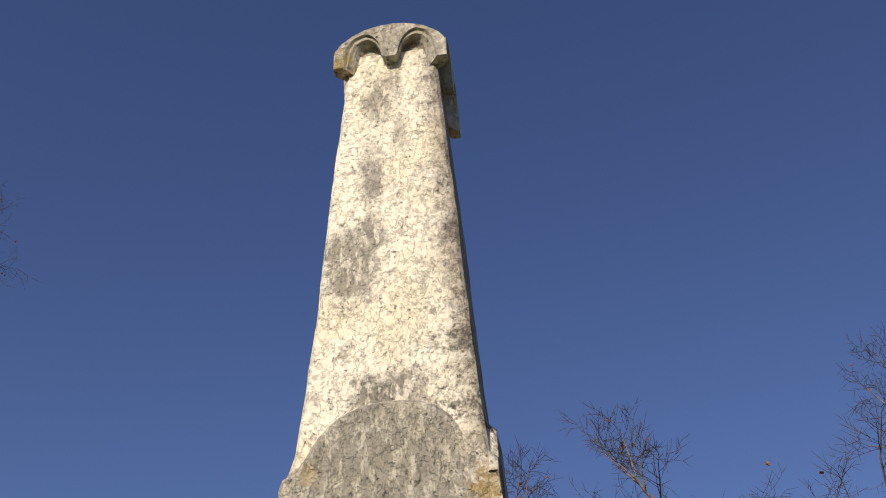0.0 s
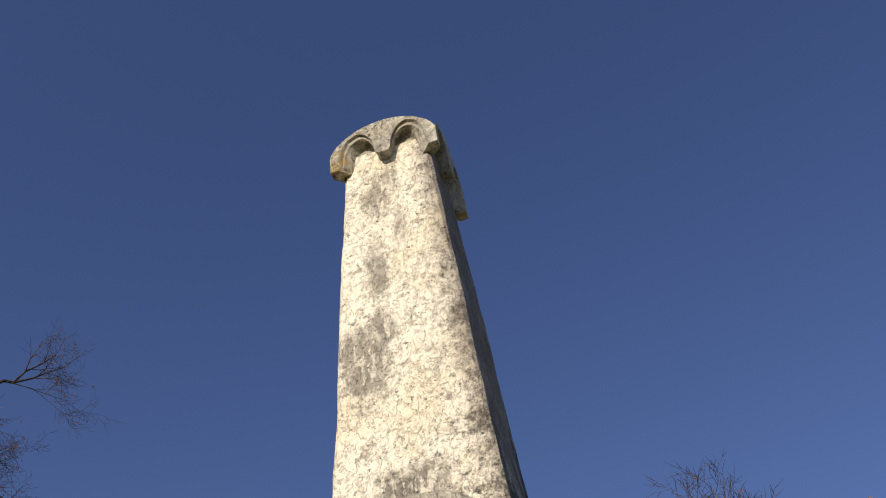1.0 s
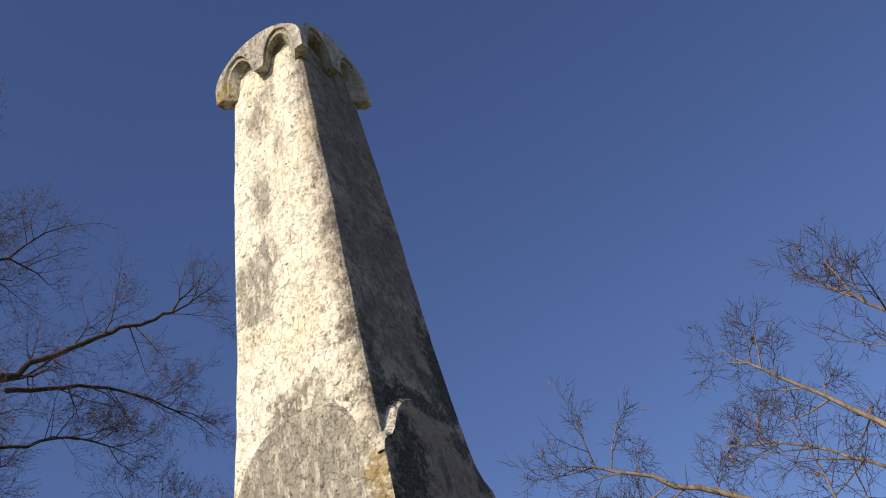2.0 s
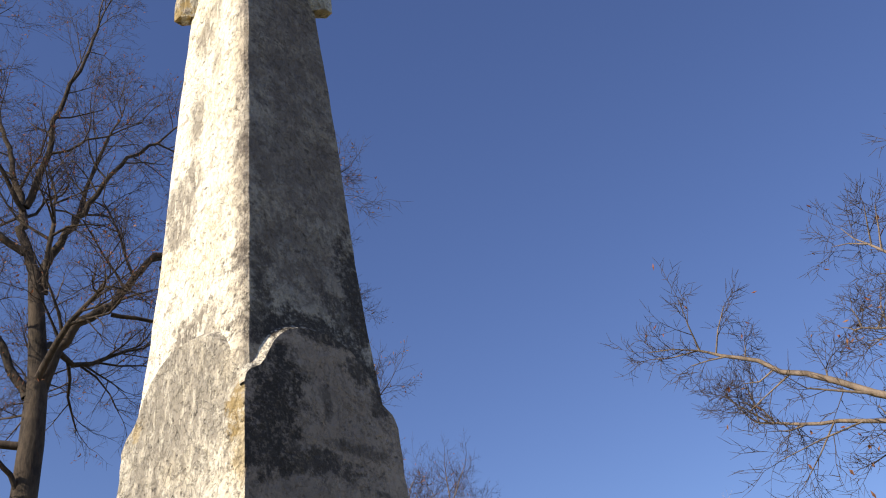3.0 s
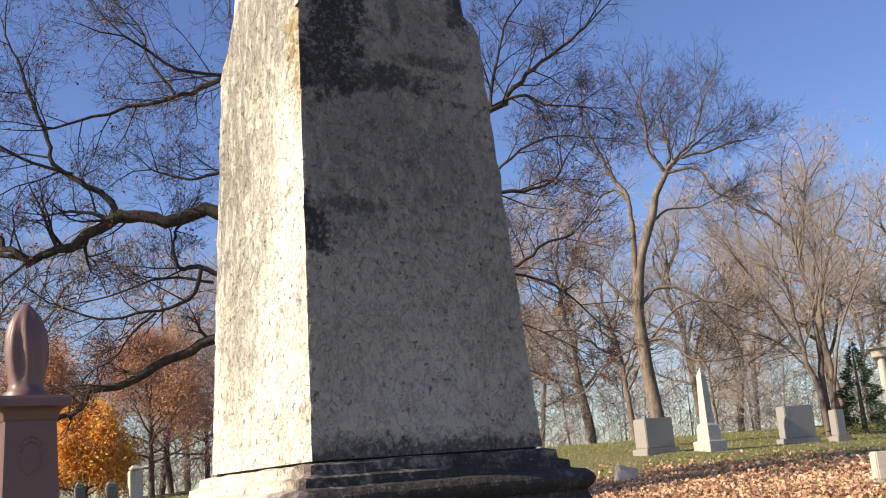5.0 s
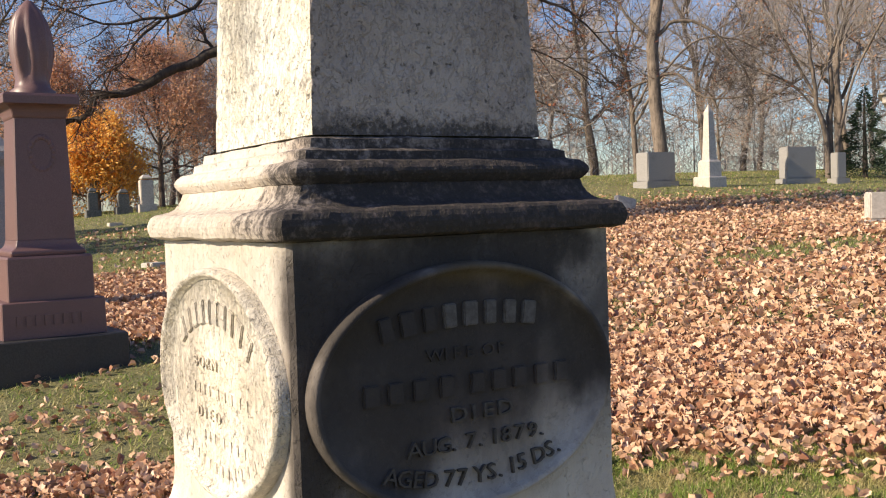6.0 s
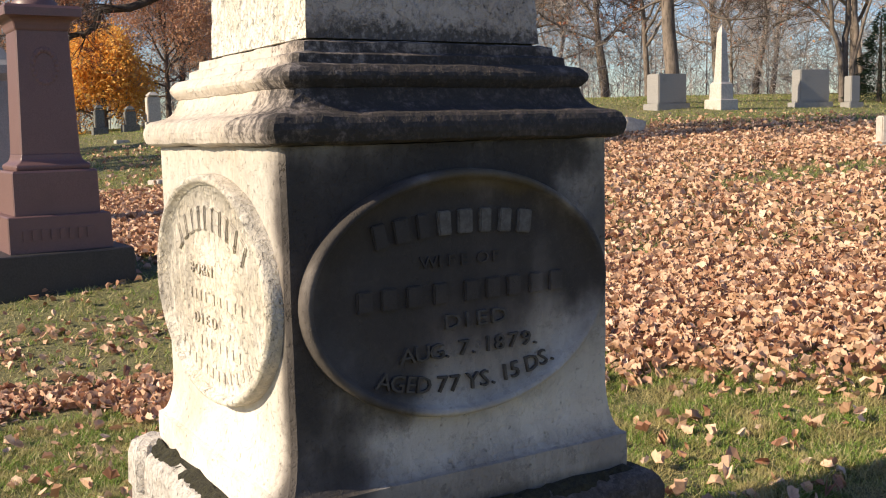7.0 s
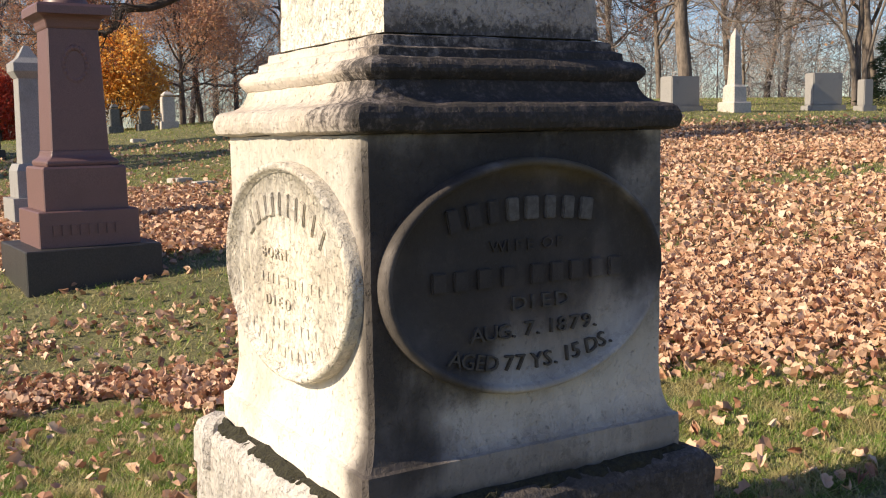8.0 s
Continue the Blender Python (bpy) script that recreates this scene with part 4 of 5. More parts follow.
def build_oak():
    """The large oak behind the monument: a forked trunk and long crooked limbs."""
    t = Tree(7, 0.24, 0.02, 5, 0.84, 56, (0.52, 0.82))
    at = facing(0.911, -0.412)
    trunk = [at(u, z) for u, z in ((0, -0.2), (0.02, 1.2), (0.0, 3.4), (0.03, 6.4), (0.08, 7.6), (0.12, 9.3), (0.1, 10.7), (-0.02, 11.7), (-0.16, 12.85))]
    tube(*t.wood, trunk, [0.42, 0.33, 0.29, 0.25, 0.23, 0.22, 0.19, 0.16, 0.145], 12)
    limbs = (
        # the two leaders and what rises from them
        (((-0.16, 12.85), (-0.48, 13.8), (-0.52, 14.5), (-0.8, 15.5), (-1.03, 16.4), (-1.3, 17.3)), 0.12, 0.04, 1.7, 9, 0.3, 0.3),
        (((-0.5, 14.4), (-0.2, 15.7), (-0.13, 16.8), (0.3, 18.2), (0.5, 19.2)), 0.085, 0.025, 1.5, 8, 0.2, -0.3),
        (((-0.12, 12.8), (0.3, 13.8), (0.7, 14.5), (1.2, 15.5), (1.95, 16.2)), 0.1, 0.03, 1.6, 8, 0.3, -0.2),
        (((-0.52, 14.3), (-1.2, 15.3), (-1.7, 16.4), (-2.0, 17.4)), 0.06, 0.02, 1.4, 7, 0.25, -0.6),
        (((0.5, 14.2), (0.7, 15.6), (1.0, 17.0), (1.3, 18.0)), 0.06, 0.02, 1.4, 7, 0.2, 0.5),
        # sunward side, from the top down
        (((-0.4, 13.3), (-1.09, 13.77), (-1.76, 14.0), (-2.4, 14.03), (-3.1, 14.45)), 0.085, 0.03, 1.5, 8, 0.25, 0.0),
        (((-0.05, 10.2), (-0.49, 11.05), (-0.98, 11.95), (-1.5, 12.85), (-1.56, 13.6), (-1.7, 14.0), (-2.5, 14.9)), 0.1, 0.03, 1.4, 10, 0.2, 0.2),
        (((-0.95, 11.9), (-1.8, 11.9), (-2.6, 11.75), (-3.1, 12.0)), 0.045, 0.015, 1.2, 7, 0.2, -0.3),
        (((0.1, 9.3), (-0.6, 9.27), (-1.2, 9.18), (-1.8, 8.94), (-3.1, 8.66), (-4.1, 8.4)), 0.085, 0.02, 1.25, 9, 0.3, 0.1),
        (((0.05, 8.3), (-0.3, 8.75), (-0.8, 8.95), (-1.7, 9.0), (-2.6, 9.5)), 0.06, 0.02, 1.2, 7, 0.3, -0.5),
        (((-1.9, 8.9), (-2.4, 9.7), (-2.5, 10.3), (-3.0, 11.0)), 0.035, 0.012, 1.0, 6, 0.2, 0.3),
        (((-0.02, 7.5), (-0.8, 7.46), (-1.35, 7.36), (-1.8, 7.35), (-2.4, 7.6)), 0.05, 0.016, 1.2, 7, 0.25, 0.2),
        (((0.0, 6.2), (-0.6, 6.5), (-1.2, 6.57), (-2.1, 6.52), (-2.95, 6.56), (-3.5, 6.2), (-4.0, 6.0), (-4.45, 5.85), (-4.95, 6.28), (-5.3, 6.7)), 0.17, 0.045, 1.1, 8, 0.3, 0.0),
        (((-3.0, 6.55), (-3.1, 6.95), (-3.45, 7.2), (-4.05, 7.66), (-4.3, 8.4), (-4.67, 9.5), (-5.0, 10.3)), 0.075, 0.02, 1.3, 10, 0.35, 0.1),
        (((-4.5, 5.88), (-5.2, 6.1), (-5.9, 6.6), (-6.6, 7.5)), 0.05, 0.02, 1.4, 8, 0.2, 0.3),
        (((-3.7, 7.4), (-4.6, 7.7), (-5.4, 8.3), (-5.8, 9.2)), 0.035, 0.012, 1.1, 8, 0.2, -0.4),
        (((-4.45, 5.85), (-5.0, 5.4), (-5.6, 4.9)), 0.03, 0.01, 0.9, 5, 0.2, 0.0),
        (((0.0, 5.3), (-0.7, 5.2), (-1.2, 5.45), (-1.6, 5.68), (-1.92, 5.7), (-2.06, 6.1), (-2.0, 6.5)), 0.065, 0.03, 1.0, 6, 0.4, 0.2),
        (((-1.5, 5.6), (-1.7, 5.0), (-2.4, 4.8), (-3.2, 4.7), (-4.0, 5.0)), 0.045, 0.012, 1.0, 9, 0.25, -0.2),
        (((-2.3, 4.8), (-2.7, 4.5), (-3.0, 4.1), (-3.4, 3.9)), 0.03, 0.01, 0.8, 5, 0.3, 0.1),
        (((-1.3, 5.3), (-2.2, 5.5), (-3.2, 5.3), (-4.2, 5.2)), 0.03, 0.01, 0.9, 8, 0.2, 0.6),
        (((0.0, 4.8), (-0.7, 4.55), (-1.35, 4.29), (-2.08, 3.94), (-2.85, 3.6), (-3.41, 3.54), (-3.55, 3.26), (-3.92, 3.09), (-4.4, 3.1)), 0.12, 0.04, 0.7, 7, 0.25, 0.0),
        # lee side
        (((0.1, 10.2), (0.4, 11.1), (0.64, 11.6), (1.23, 12.1), (1.65, 12.7), (2.2, 13.35), (3.5, 14.2), (4.4, 14.7), (5.2, 15.1)), 0.135, 0.03, 1.35, 11, 0.35, -0.2),
        (((2.2, 13.3), (3.3, 13.6), (4.5, 13.8), (5.7, 13.55)), 0.06, 0.02, 1.2, 9, 0.25, 0.2),
        (((1.3, 12.1), (2.4, 12.1), (3.4, 12.5), (4.3, 12.4)), 0.05, 0.015, 1.1, 7, 0.4, 0.1),
        (((0.1, 7.2), (1.4, 7.5), (2.8, 8.0), (4.1, 8.41), (4.65, 9.0), (5.28, 9.5), (6.1, 10.1)), 0.1, 0.025, 1.25, 10, 0.45, 0.0),
        (((3.6, 8.2), (4.6, 8.69), (5.1, 8.5), (6.0, 8.4)), 0.045, 0.015, 0.9, 8, 0.25, 0.0),
        (((4.0, 8.4), (4.3, 9.6), (4.6, 10.4), (5.2, 11.2)), 0.04, 0.012, 1.0, 7, 0.2, 0.2),
        (((0.05, 6.0), (1.6, 6.2), (3.0, 6.6), (4.15, 6.85), (4.9, 6.85), (5.4, 7.3)), 0.075, 0.02, 1.1, 9, 0.45, 0.1),
        (((3.6, 6.7), (4.3, 7.4), (5.0, 7.7), (5.7, 7.6)), 0.035, 0.012, 0.9, 6, 0.2, -0.3),
        (((0.02, 4.6), (1.8, 4.7), (3.2, 5.0), (4.25, 5.33), (4.8, 5.7), (5.4, 5.9)), 0.06, 0.02, 1.0, 9, 0.45, 0.0),
        (((3.8, 5.2), (4.6, 5.1), (5.3, 4.7), (5.8, 4.2)), 0.035, 0.012, 0.9, 7, 0.2, 0.2),
        (((2.6, 4.9), (3.5, 4.4), (4.4, 4.1), (5.2, 3.6)), 0.03, 0.01, 0.8, 6, 0.3, -0.2),
    )
    for pts, r0, r1, length, count, start, deep in limbs:
        t.bough([at(u, z, deep * i * 0.6) for i, (u, z) in enumerate(pts)], r0, r1, length * 1.2, count, start)
    for h, head, climb, ln, r in ((11.2, 40, 35, 2.6, 0.08), (9.6, 20, 25, 2.6, 0.08), (10.4, 205, 32, 2.4, 0.08), (12.4, 190, 45, 2.4, 0.07)):
        t.limb((0.05, 0, h), head, climb, ln, r)
    t.build("large bare oak with spreading crooked limbs and few dead leaves", 5.96, 13.85, share=0.05, size=0.045, per=2, reach=0.07).location.z = 0


def build_broad_tree():
    """The low spreading tree east of the monument."""
    t = Tree(21, 0.18, 0.02, 5, 0.72, 56, (0.5, 0.78))
    at = facing(-0.067, -0.998)
    tube(*t.wood, [at(0, z) for z in (-0.3, 1.2, 2.4, 3.3)], [0.27, 0.21, 0.18, 0.13], 10)
    for pts, r0, r1, length, count, start, deep in (
        (((0, 2.5), (-1.2, 4.3), (-2.64, 5.4), (-3.7, 6.2), (-4.3, 6.6)), 0.1, 0.014, 0.8, 11, 0.3, -0.1),
        (((-1.3, 4.4), (-2.7, 5.2), (-3.7, 5.6), (-4.3, 5.9)), 0.05, 0.012, 0.8, 9, 0.25, 0.15),
        (((0, 3.0), (-0.9, 5.1), (-1.7, 6.4), (-2.3, 7.2)), 0.08, 0.014, 0.8, 10, 0.3, 0.1),
        (((0, 3.2), (0.0, 4.8), (-0.4, 6.0), (-0.8, 6.7)), 0.08, 0.014, 0.8, 9, 0.3, -0.3),
        (((0, 2.9), (1.1, 4.8), (1.9, 6.6), (2.5, 7.9)), 0.09, 0.014, 0.9, 10, 0.3, 0.0),
        (((0, 3.1), (0.8, 4.6), (1.1, 6.0), (1.2, 6.6)), 0.07, 0.014, 0.8, 9, 0.3, 0.4),
        (((0, 2.7), (1.6, 4.2), (3.0, 5.6), (3.8, 6.8)), 0.08, 0.014, 0.9, 9, 0.3, 0.2),
        (((-0.8, 4.6), (-1.6, 5.6), (-2.4, 6.4), (-3.2, 6.9)), 0.04, 0.012, 0.7, 8, 0.3, 0.5),
    ):
        t.bough([at(u, z, deep * i) for i, (u, z) in enumerate(pts)], r0 * 0.75, r1 * 0.9, length * 1.15, count, start)
    t.build("bare spreading tree with a few red-brown leaves", 8.2, -2.2, bark=PALE_BARK, share=0.012, size=0.045, per=1, reach=0.05).location.z = 0


def build_forked_tree():
    """The tall tree on the crest, forked halfway up, with a round crown."""
    t = Tree(33, 0.2, 0.04, 5, 0.9, 52, (0.52, 0.8))
    at = facing(0.717, -0.697)
    tube(*t.wood, [at(u, z) for u, z in ((0.1, 0.6), (0.03, 2.8), (-0.11, 4.45), (-0.17, 6.06), (-0.04, 7.13), (0.16, 8.03), (0.67, 9.26), (0.84, 9.9), (1.28, 10.6))], [0.26, 0.22, 0.2, 0.19, 0.17, 0.15, 0.13, 0.11, 0.085], 10)
    for pts, r0, r1, length, count, start, deep in (
        (((-0.1, 7.2), (-0.03, 8.98), (-0.06, 9.93), (-0.57, 10.96), (-0.78, 11.57), (-1.2, 12.7)), 0.13, 0.03, 1.5, 8, 0.5, 0.0),
        (((0.0, 9.7), (-0.38, 10.26), (-0.94, 10.15), (-1.55, 10.42), (-2.2, 10.9)), 0.07, 0.02, 1.1, 7, 0.3, 0.1),
        (((1.28, 10.59), (0.82, 11.24), (0.78, 11.92), (0.7, 12.8)), 0.09, 0.03, 1.6, 9, 0.15, -0.3),
        (((1.28, 10.59), (1.5, 11.42), (1.37, 12.02), (1.4, 13.0)), 0.09, 0.03, 1.6, 9, 0.15, 0.3),
        (((1.28, 10.65), (1.79, 11.09), (2.19, 11.36), (2.6, 12.4)), 0.09, 0.03, 1.6, 9, 0.15, -0.3),
        (((1.78, 11.0), (2.78, 11.19), (3.4, 11.4), (3.9, 11.5)), 0.06, 0.02, 1.4, 9, 0.15, 0.2),
        (((1.3, 10.6), (2.0, 11.3), (2.9, 12.0), (3.5, 12.5)), 0.06, 0.02, 1.3, 8, 0.15, 0.4),
        (((1.33, 10.58), (2.25, 10.55), (2.67, 9.74), (3.25, 9.47)), 0.07, 0.02, 1.0, 6, 0.4, 0.0),
        (((0.53, 8.91), (1.13, 9.39), (2.19, 9.43), (3.0, 9.8)), 0.06, 0.02, 1.2, 7, 0.3, 0.2),
        (((-0.1, 6.4), (0.55, 6.93), (1.48, 6.68), (2.09, 6.07), (2.65, 5.2)), 0.09, 0.025, 1.2, 9, 0.4, 0.1),
        (((-0.15, 5.2), (0.6, 5.26), (1.36, 4.48), (2.88, 4.49)), 0.08, 0.02, 1.1, 8, 0.3, -0.1),
        (((-0.1, 5.2), (-1.21, 4.74), (-2.01, 3.93)), 0.06, 0.02, 1.0, 6, 0.3, 0.1),
        (((-0.15, 6.3), (-0.85, 7.05), (-1.23, 7.64), (-2.0, 7.9)), 0.07, 0.02, 1.1, 7, 0.3, 0.0),
        (((-0.1, 5.0), (1.0, 6.2), (2.12, 6.34), (3.1, 5.9)), 0.05, 0.02, 1.1, 8, 0.3, 0.2),
    ):
        t.bough([at(u, z, deep * i) for i, (u, z) in enumerate(pts)], r0 * 0.8, r1, length * 1.2, count, start)
    x, y = 20.95, 20.4
    t.build("tall forked tree with bark lit by low sun", x, y, bark=PALE_BARK, share=0.03, size=0.06, per=1, reach=0.08).location.z = 0


def build_many_stemmed():
    """A tree of several pale stems fanning from one foot."""
    t = Tree(37, 0.12, 0.06, 5, 0.7, 40, (0.6, 0.9))
    at = facing(0.606, -0.796)
    for pts, r0, deep in (
        (((0.2, 1.0), (0.04, 3.3), (-0.3, 5.0), (-0.36, 6.3), (-0.75, 7.7)), 0.15, -0.1),
        (((0.25, 1.0), (0.2, 3.85), (0.23, 5.6), (0.53, 7.4), (0.6, 8.2)), 0.17, 0.15),
        (((0.35, 1.0), (0.47, 4.0), (0.45, 5.9), (1.0, 7.6), (1.3, 8.4)), 0.14, 0.0),
        (((-0.2, 4.4), (-1.1, 6.3), (-1.6, 7.4)), 0.07, 0.1),
        (((0.4, 3.0), (0.9, 5.0), (1.7, 6.6), (2.2, 7.8)), 0.07, -0.2),
        (((0.1, 3.6), (-0.9, 4.9), (-2.2, 5.6)), 0.05, 0.1),
    ):
        t.bough([at(u, z, deep * i) for i, (u, z) in enumerate(pts)], r0 * 0.75, 0.025, 2.0, 9, 0.4)
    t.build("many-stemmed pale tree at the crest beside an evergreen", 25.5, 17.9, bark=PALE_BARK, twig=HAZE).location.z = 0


def build_trees():
    build_oak()
    build_broad_tree()
    build_forked_tree()
    build_many_stemmed()
    kinds = []
    for i, (h, lv, bark) in enumerate(((11, 4, BARK), (12, 4, PALE_BARK), (10, 4, BARK), (9, 4, PALE_BARK))):
        t = Tree(50 + i, 0.22, 0.025, lv, 1.17, 56)
        t.branch(Vector((0, 0, 0)), Vector((0, 0, 1)), h * 0.68, 0.15, 0)
        kinds.append((t, PALE_BARK))
    rng = random.Random(4)
    spots = [(26, 40, 13), (30, 34, 11), (33, 30, 12), (36, 25, 12.5), (39, 22, 11), (24, 33, 10), (27, 28, 9.5), (31, 44, 13), (35, 40, 12), (40, 34, 13), (44, 28, 12), (20, 36, 11), (17, 42, 12), (22, 50, 14), (46, 38, 13), (14, 48, 12), (12, 40, 9), (9, 50, 12), (5, 46, 12), (2, 40, 10), (-1, 48, 12), (-4, 38, 11), (29, 52, 14), (37, 50, 14), (50, 46, 14), (33, 22.5, 9), (42, 19, 13), (28, 24.5, 5), (7, 58, 14), (-8, 50, 12), (18, 56, 14), (43, 55, 14), (50, 25, 12), (54, 36, 13)]
    made = {}
    for i, (x, y, h) in enumerate(spots):
        k = i % len(kinds)
        if k not in made:
            t, bark = kinds[k]
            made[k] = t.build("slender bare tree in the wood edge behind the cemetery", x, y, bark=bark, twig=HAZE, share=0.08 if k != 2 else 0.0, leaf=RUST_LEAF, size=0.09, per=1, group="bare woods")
            ob = made[k]
        else:
            ob = copy_thing(made[k], pose(x, y, height(x, y) - 0.15))
        s = h / 11
        ob.matrix_basis = pose(x, y, height(x, y) - 0.15, 0, 0, rng.uniform(0, 360)) @ Matrix.Diagonal((s, s, s * rng.uniform(0.9, 1.15), 1))
    for seed, label, x, y, foot, reach, leaf, share, size, per in (
        (80, "small maple in full orange autumn leaf", 6.9, 33.0, 0.5, 1.35, ORANGE_LEAF, 0.8, 0.07, 3),
        (81, "rounded tree with thin rust-brown leaves", 9.7, 35.0, 1.2, 2.3, RUST_LEAF, 0.85, 0.06, 3),
        (83, "rounded tree with thin rust-brown leaves", 7.0, 40.0, 1.0, 2.6, RUST_LEAF, 0.85, 0.065, 3),
        (84, "thin tree with rust-brown leaves at the wood edge", 13.4, 39.5, 1.2, 2.2, RUST_LEAF, 0.3, 0.05, 2),
        (82, "low maple in deep red autumn leaf", 3.7, 38.0, 0.4, 0.9, RED_LEAF, 0.8, 0.07, 3),
    ):
        t = Tree(seed, 0.14, 0.03, 4, 1.0, 46, (0.55, 0.85))
        tube(*t.wood, [Vector((0, 0, z)) for z in (-0.2, foot, foot + 0.5 * reach, foot + 1.1 * reach)], [0.12, 0.1, 0.07, 0.03], 8)
        for i in range(15):
            k = i / 14
            t.limb((0, 0, foot + 1.05 * reach * k), i * 137.5, 8 + 60 * k, reach * (1.0 - 0.25 * k), 0.045)
        t.build(label, x, y, bark=PALE_BARK, twig=HAZE, leaf=leaf, share=share, size=size, per=per, reach=0.18, group="autumn maples")
    build_evergreen(26.4, 17.1)
    # Two unseen evergreens added to the west to cast shade across the lawn.
    for x, y in ((-5.5, 24.6), (-5.0, 20.9)):
        tall = build_evergreen(x, y)
        tall.matrix_basis = tall.matrix_basis @ Matrix.Diagonal((2.6, 2.6, 3.0, 1))
    build_far_woods()


def build_far_woods():
    """The brown haze of a bare wood far behind the crest, put into pale twig colour."""
    rng = random.Random(31)
    verts, faces = [], []

    def sliver(p, q, w):
        side = (q - p).cross(Vector((rng.gauss(0, 1), rng.gauss(0, 1), 0.2))).normalized() * w
        k = len(verts)
        verts.extend((p - side, p + side, q + side * 0.3, q - side * 0.3))
        faces.append((k, k + 1, k + 2, k + 3))

    for _ in range(220):
        a, d = radians(rng.uniform(-14, 78)), rng.uniform(46, 104)
        x, y = -1.4 + d * math.sin(a), -2.6 + d * math.cos(a)
        h = rng.uniform(4, 11.5) * (0.8 + d / 250)
        z = height(x, y) - 0.3
        top = Vector((x + rng.gauss(0, 0.6), y, z + h))
        foot = Vector((x, y, z))
        for k in range(2):
            sliver(foot, foot.lerp(top, 0.7), rng.uniform(0.03, 0.06))
        for _ in range(300):
            k = rng.uniform(0.12, 0.98)
            p = foot.lerp(top, k) + Vector((rng.gauss(0, 1), rng.gauss(0, 1), 0)) * 0.13 * h * math.sin(math.pi * min(1, k * 0.8 + 0.15))
            q = p + Vector((rng.gauss(0, 0.7), rng.gauss(0, 0.7), rng.uniform(-0.1, 1.0))) * rng.uniform(0.6, 1.6)
            sliver(p, q, rng.uniform(0.007, 0.018))
    for _ in range(16000):
        a, d = radians(rng.uniform(-14, 78)), rng.uniform(46, 80)
        p = Vector((-1.4 + d * math.sin(a), -2.6 + d * math.cos(a), 0))
        p.z = height(p.x, p.y) + 3.2 * rng.random() ** 1.4
        sliver(p, p + Vector((rng.gauss(0, 0.4), rng.gauss(0, 0.4), rng.uniform(0.2, 1.1))), 0.018)
    me = bpy.data.meshes.new("distant_woods")
    me.from_pydata(verts, [], faces)
    tagged(linked("distant_woods", me, HAZE), "grey-brown bare woods beyond the cemetery, paled for haze", "woods", kind="stuff")


def build_evergreen(x, y):
    ob = thing("evergreen", "dark green conical evergreen; one at the field edge, two added for shade", "tree", at=(x, y, height(x, y)))
    rng = random.Random(9)
    bm = bmesh.new()
    bmesh.ops.create_cone(bm, cap_ends=True, segments=8, radius1=0.09, radius2=0.02, depth=2.6, matrix=Matrix.Translation((0, 0, 1.3)))
    part("trunk", bm, BARK, ob)
    verts, faces = [], []
    for _ in range(5200):
        z = 2.9 * (1 - math.sqrt(rng.random())) + 0.08
        r = (2.95 - z) * 0.42 * (0.75 + 0.25 * math.sin(z * 11)) * math.sqrt(rng.uniform(0.25, 1))
        a = rng.uniform(0, 6.283)
        c = Vector((r * math.cos(a), r * math.sin(a), z))
        d = Vector((math.cos(a), math.sin(a), rng.uniform(-0.5, 0.5))).normalized() * rng.uniform(0.08, 0.17)
        w = d.cross(Vector((rng.gauss(0, 1), rng.gauss(0, 1), rng.gauss(0, 1)))).normalized() * 0.018
        s = len(verts)
        verts += [c - w, c + w, c + d]
        faces.append((s, s + 1, s + 2))
    me = bpy.data.meshes.new("foliage")
    me.from_pydata(verts, [], faces)
    linked("foliage", me, NEEDLE, ob)
    return ob


build_trees()

# ---- fallen leaves and grass ----


def spread(count, near, far, az0, az1, rng):
    for _ in range(count):
        d = math.sqrt(rng.uniform(near * near, far * far))
        a = radians(rng.uniform(az0, az1))
        yield -1.4 + d * math.sin(a), -2.6 + d * math.cos(a), d, math.degrees(a)


def leaf_cover(x, y, d, az):
    n = noise.noise(Vector((x * 0.35, y * 0.35, 5))) + 0.5 * noise.noise(Vector((x * 1.1, y * 1.1, 8)))
    if az > 62:
        return 0.06 + 0.6 * smooth(0.0, 0.45, n)
    if az > 24:
        k = smooth(5.6 + 0.9 * n, 7.2 + 0.9 * n, d) * smooth(25, 20, d + 2 * n)
        k *= 1 - 0.9 * smooth(0.75, 0.35, math.hypot((x - 10.2) / 3.2, (y - 6.6) / 1.3))
        return 0.035 + 0.965 * k
    band = max(smooth(0.1, 0.5, n) * smooth(4.2, 5, d) * smooth(9.5, 7.5, d), smooth(11, 12, d) * smooth(18.5, 16.5, d) * smooth(-0.7, 0.0, n))
    return 0.05 + 0.9 * band


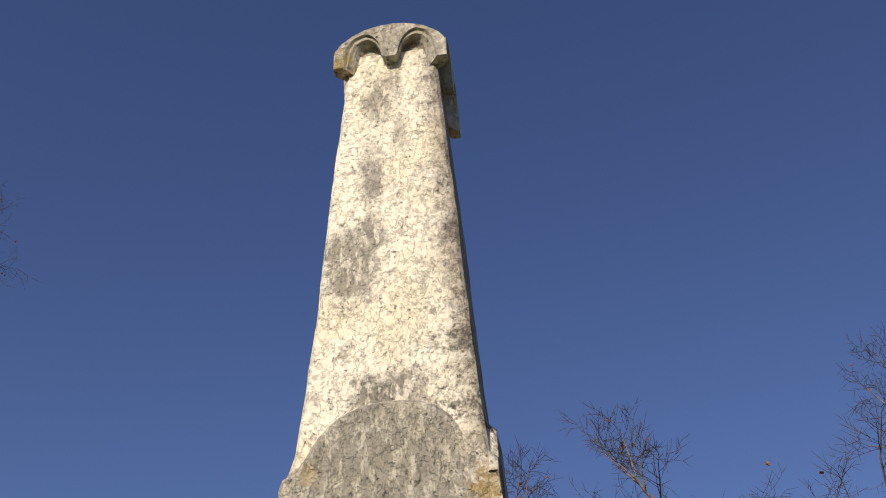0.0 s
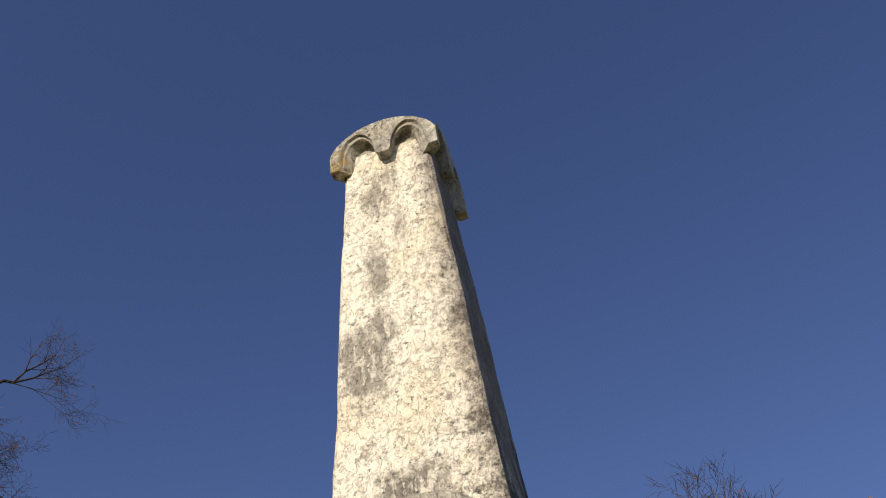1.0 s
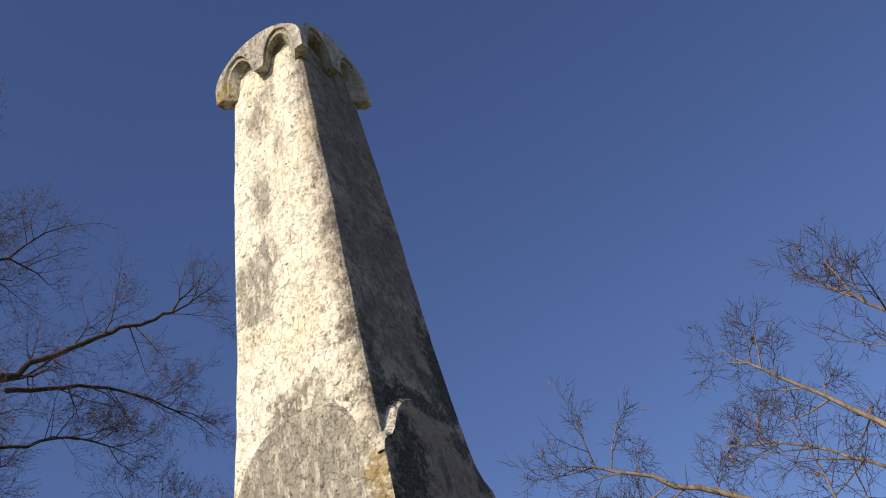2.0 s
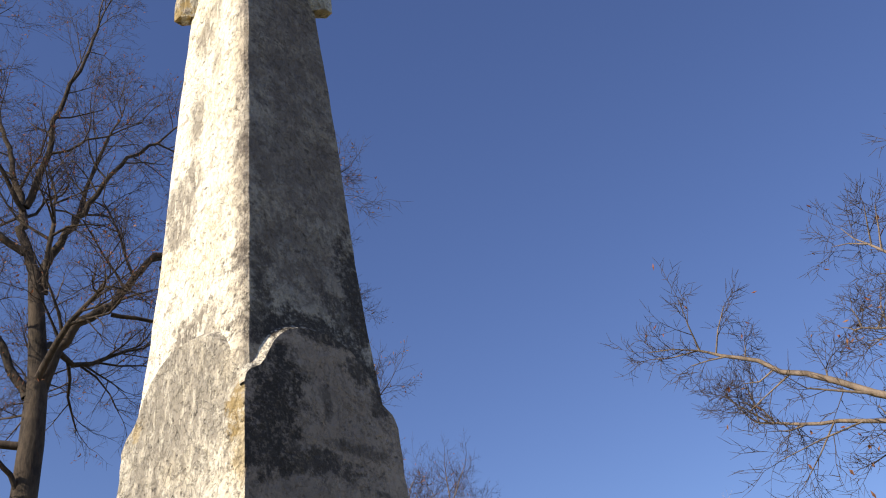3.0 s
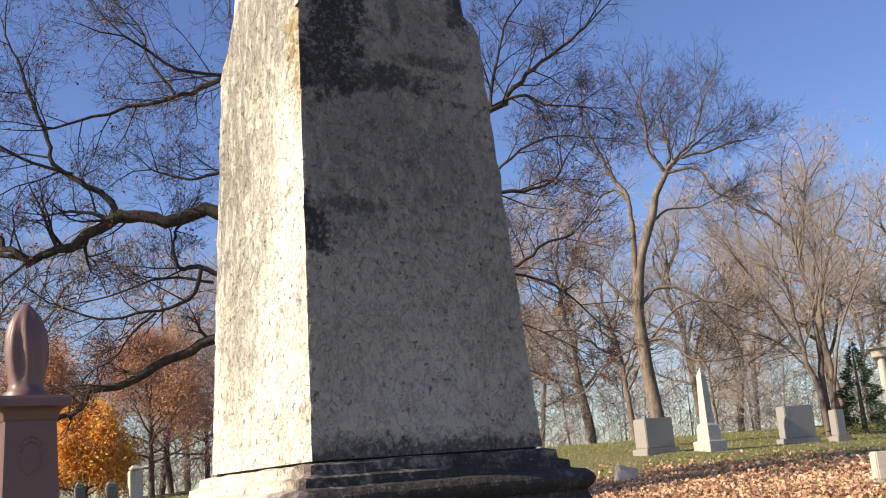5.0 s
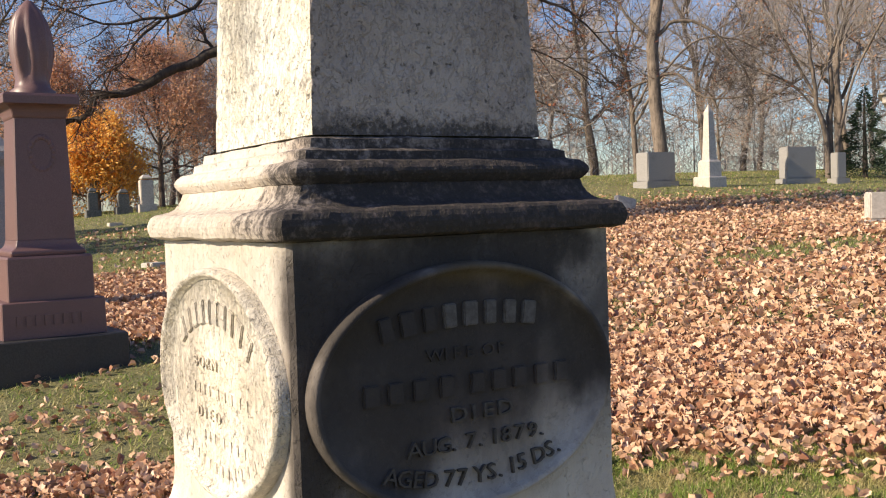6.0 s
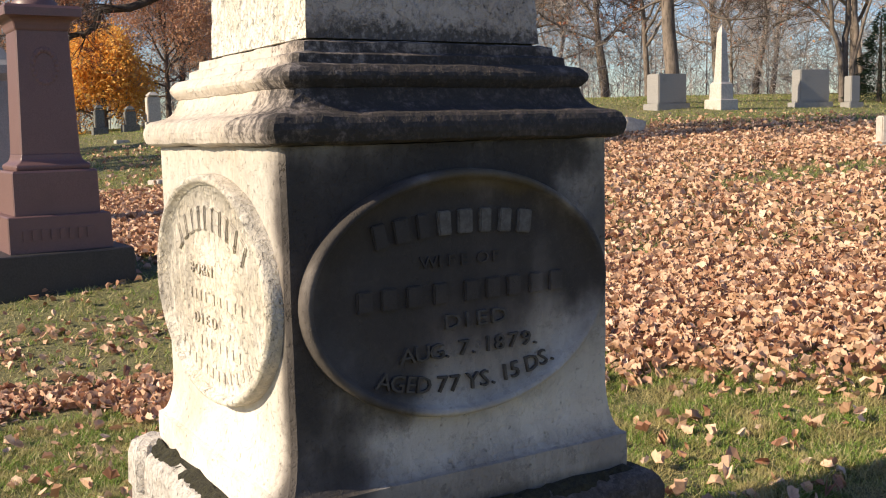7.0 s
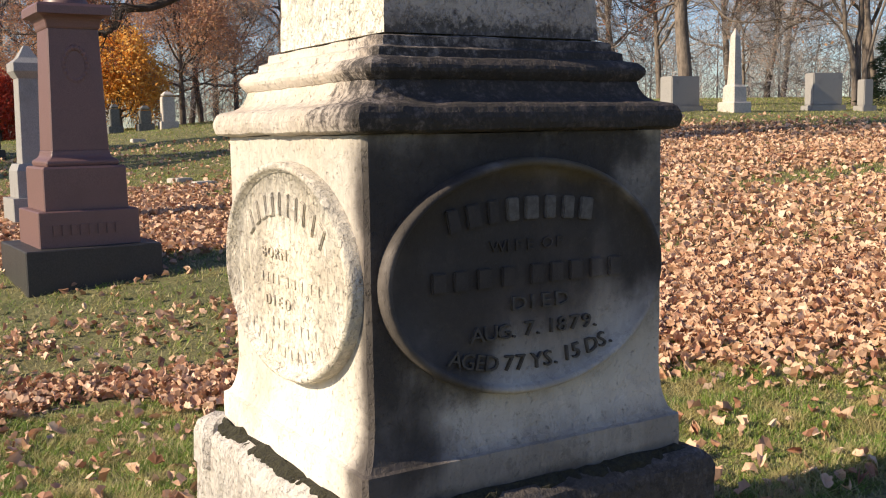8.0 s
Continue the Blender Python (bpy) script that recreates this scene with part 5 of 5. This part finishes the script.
def build_leaf_litter():
    rng = random.Random(12)
    shape = [(0, -1), (0.42, -0.88), (0.8, -0.45), (0.74, 0.02), (0.78, 0.48), (0.44, 0.72), (0.05, 1.0), (-0.42, 0.78), (-0.74, 0.42), (-0.72, 0.0), (-0.82, -0.42), (-0.4, -0.88)]
    verts, faces = [], []
    spots = list(spread(54000, 3.0, 9, -8, 64, rng)) + list(spread(85000, 9, 26, -4, 60, rng)) + list(spread(16000, 11.5, 18, -2, 24, rng)) + list(spread(14000, 1.0, 16, 62, 354, rng)) + list(spread(4000, 16, 30, 60, 356, rng))
    for x, y, d, az in spots:
        if rng.random() > leaf_cover(x, y, d, az) or max(abs(x), abs(y)) < 0.66:
            continue
        s = rng.uniform(0.022, 0.048) * (1.0 if d < 10 else 1.15)
        m = Euler((rng.gauss(0, 0.75), rng.gauss(0, 0.75), rng.uniform(0, 6.28))).to_matrix()
        curl, bend = rng.uniform(0.7, 2.2) * rng.choice((1, 1, -0.8)), rng.uniform(-1.0, 1.3)
        c = Vector((x, y, height(x, y) + rng.uniform(0.01, 0.055)))
        step = 1 if d < 9 else 2
        ring = shape[::step]
        k = len(verts)
        verts.append(c)
        for a, b in ring:
            verts.append(c + m @ Vector((a * s * (1 - 0.25 * abs(curl)), b * s, (curl * a * a + bend * b * b * 0.6) * s)))
        n = len(ring)
        faces += [(k, k + 1 + i, k + 1 + (i + 1) % n) for i in range(n)]
    me = bpy.data.meshes.new("fallen_leaves")
    me.from_pydata(verts, [], faces)
    tagged(linked("fallen_leaves", me, DEAD_LEAF), "curled tan and brown fallen leaves covering the lawn", "leaves", kind="stuff")


def build_grass():
    rng = random.Random(13)
    verts, faces = [], []
    for x, y, d, az in list(spread(200000, 2.2, 6.5, -6, 62, rng)) + list(spread(120000, 6.5, 20, -4, 60, rng)) + list(spread(90000, 0.3, 12, 60, 356, rng)) + list(spread(40000, 12, 26, -30, 90, rng)) + list(spread(70000, 18, 42, -4, 62, rng)):
        if max(abs(x), abs(y)) < 0.6:
            continue
        tuft = 0.45 + 0.9 * (noise.noise(Vector((x * 3, y * 3, 0))) + 0.5)
        h = rng.uniform(0.02, 0.055) * tuft * (1 if d < 7 else 1.1)
        a = rng.uniform(0, 6.283)
        w = 0.0034 if d < 6.5 else 0.006 if d < 20 else 0.013
        z = height(x, y) - 0.004
        lean = rng.uniform(0.2, 2.6) * h
        s = len(verts)
        dx, dy = math.cos(a), math.sin(a)
        verts += [(x - dy * w, y + dx * w, z), (x + dy * w, y - dx * w, z), (x + dx * lean, y + dy * lean, z + h)]
        faces.append((s, s + 1, s + 2))
    me = bpy.data.meshes.new("grass")
    me.from_pydata(verts, [], faces)
    tagged(linked("grass", me, BLADE), "short green and straw-coloured autumn grass", "grass", kind="stuff")


build_leaf_litter()
build_grass()
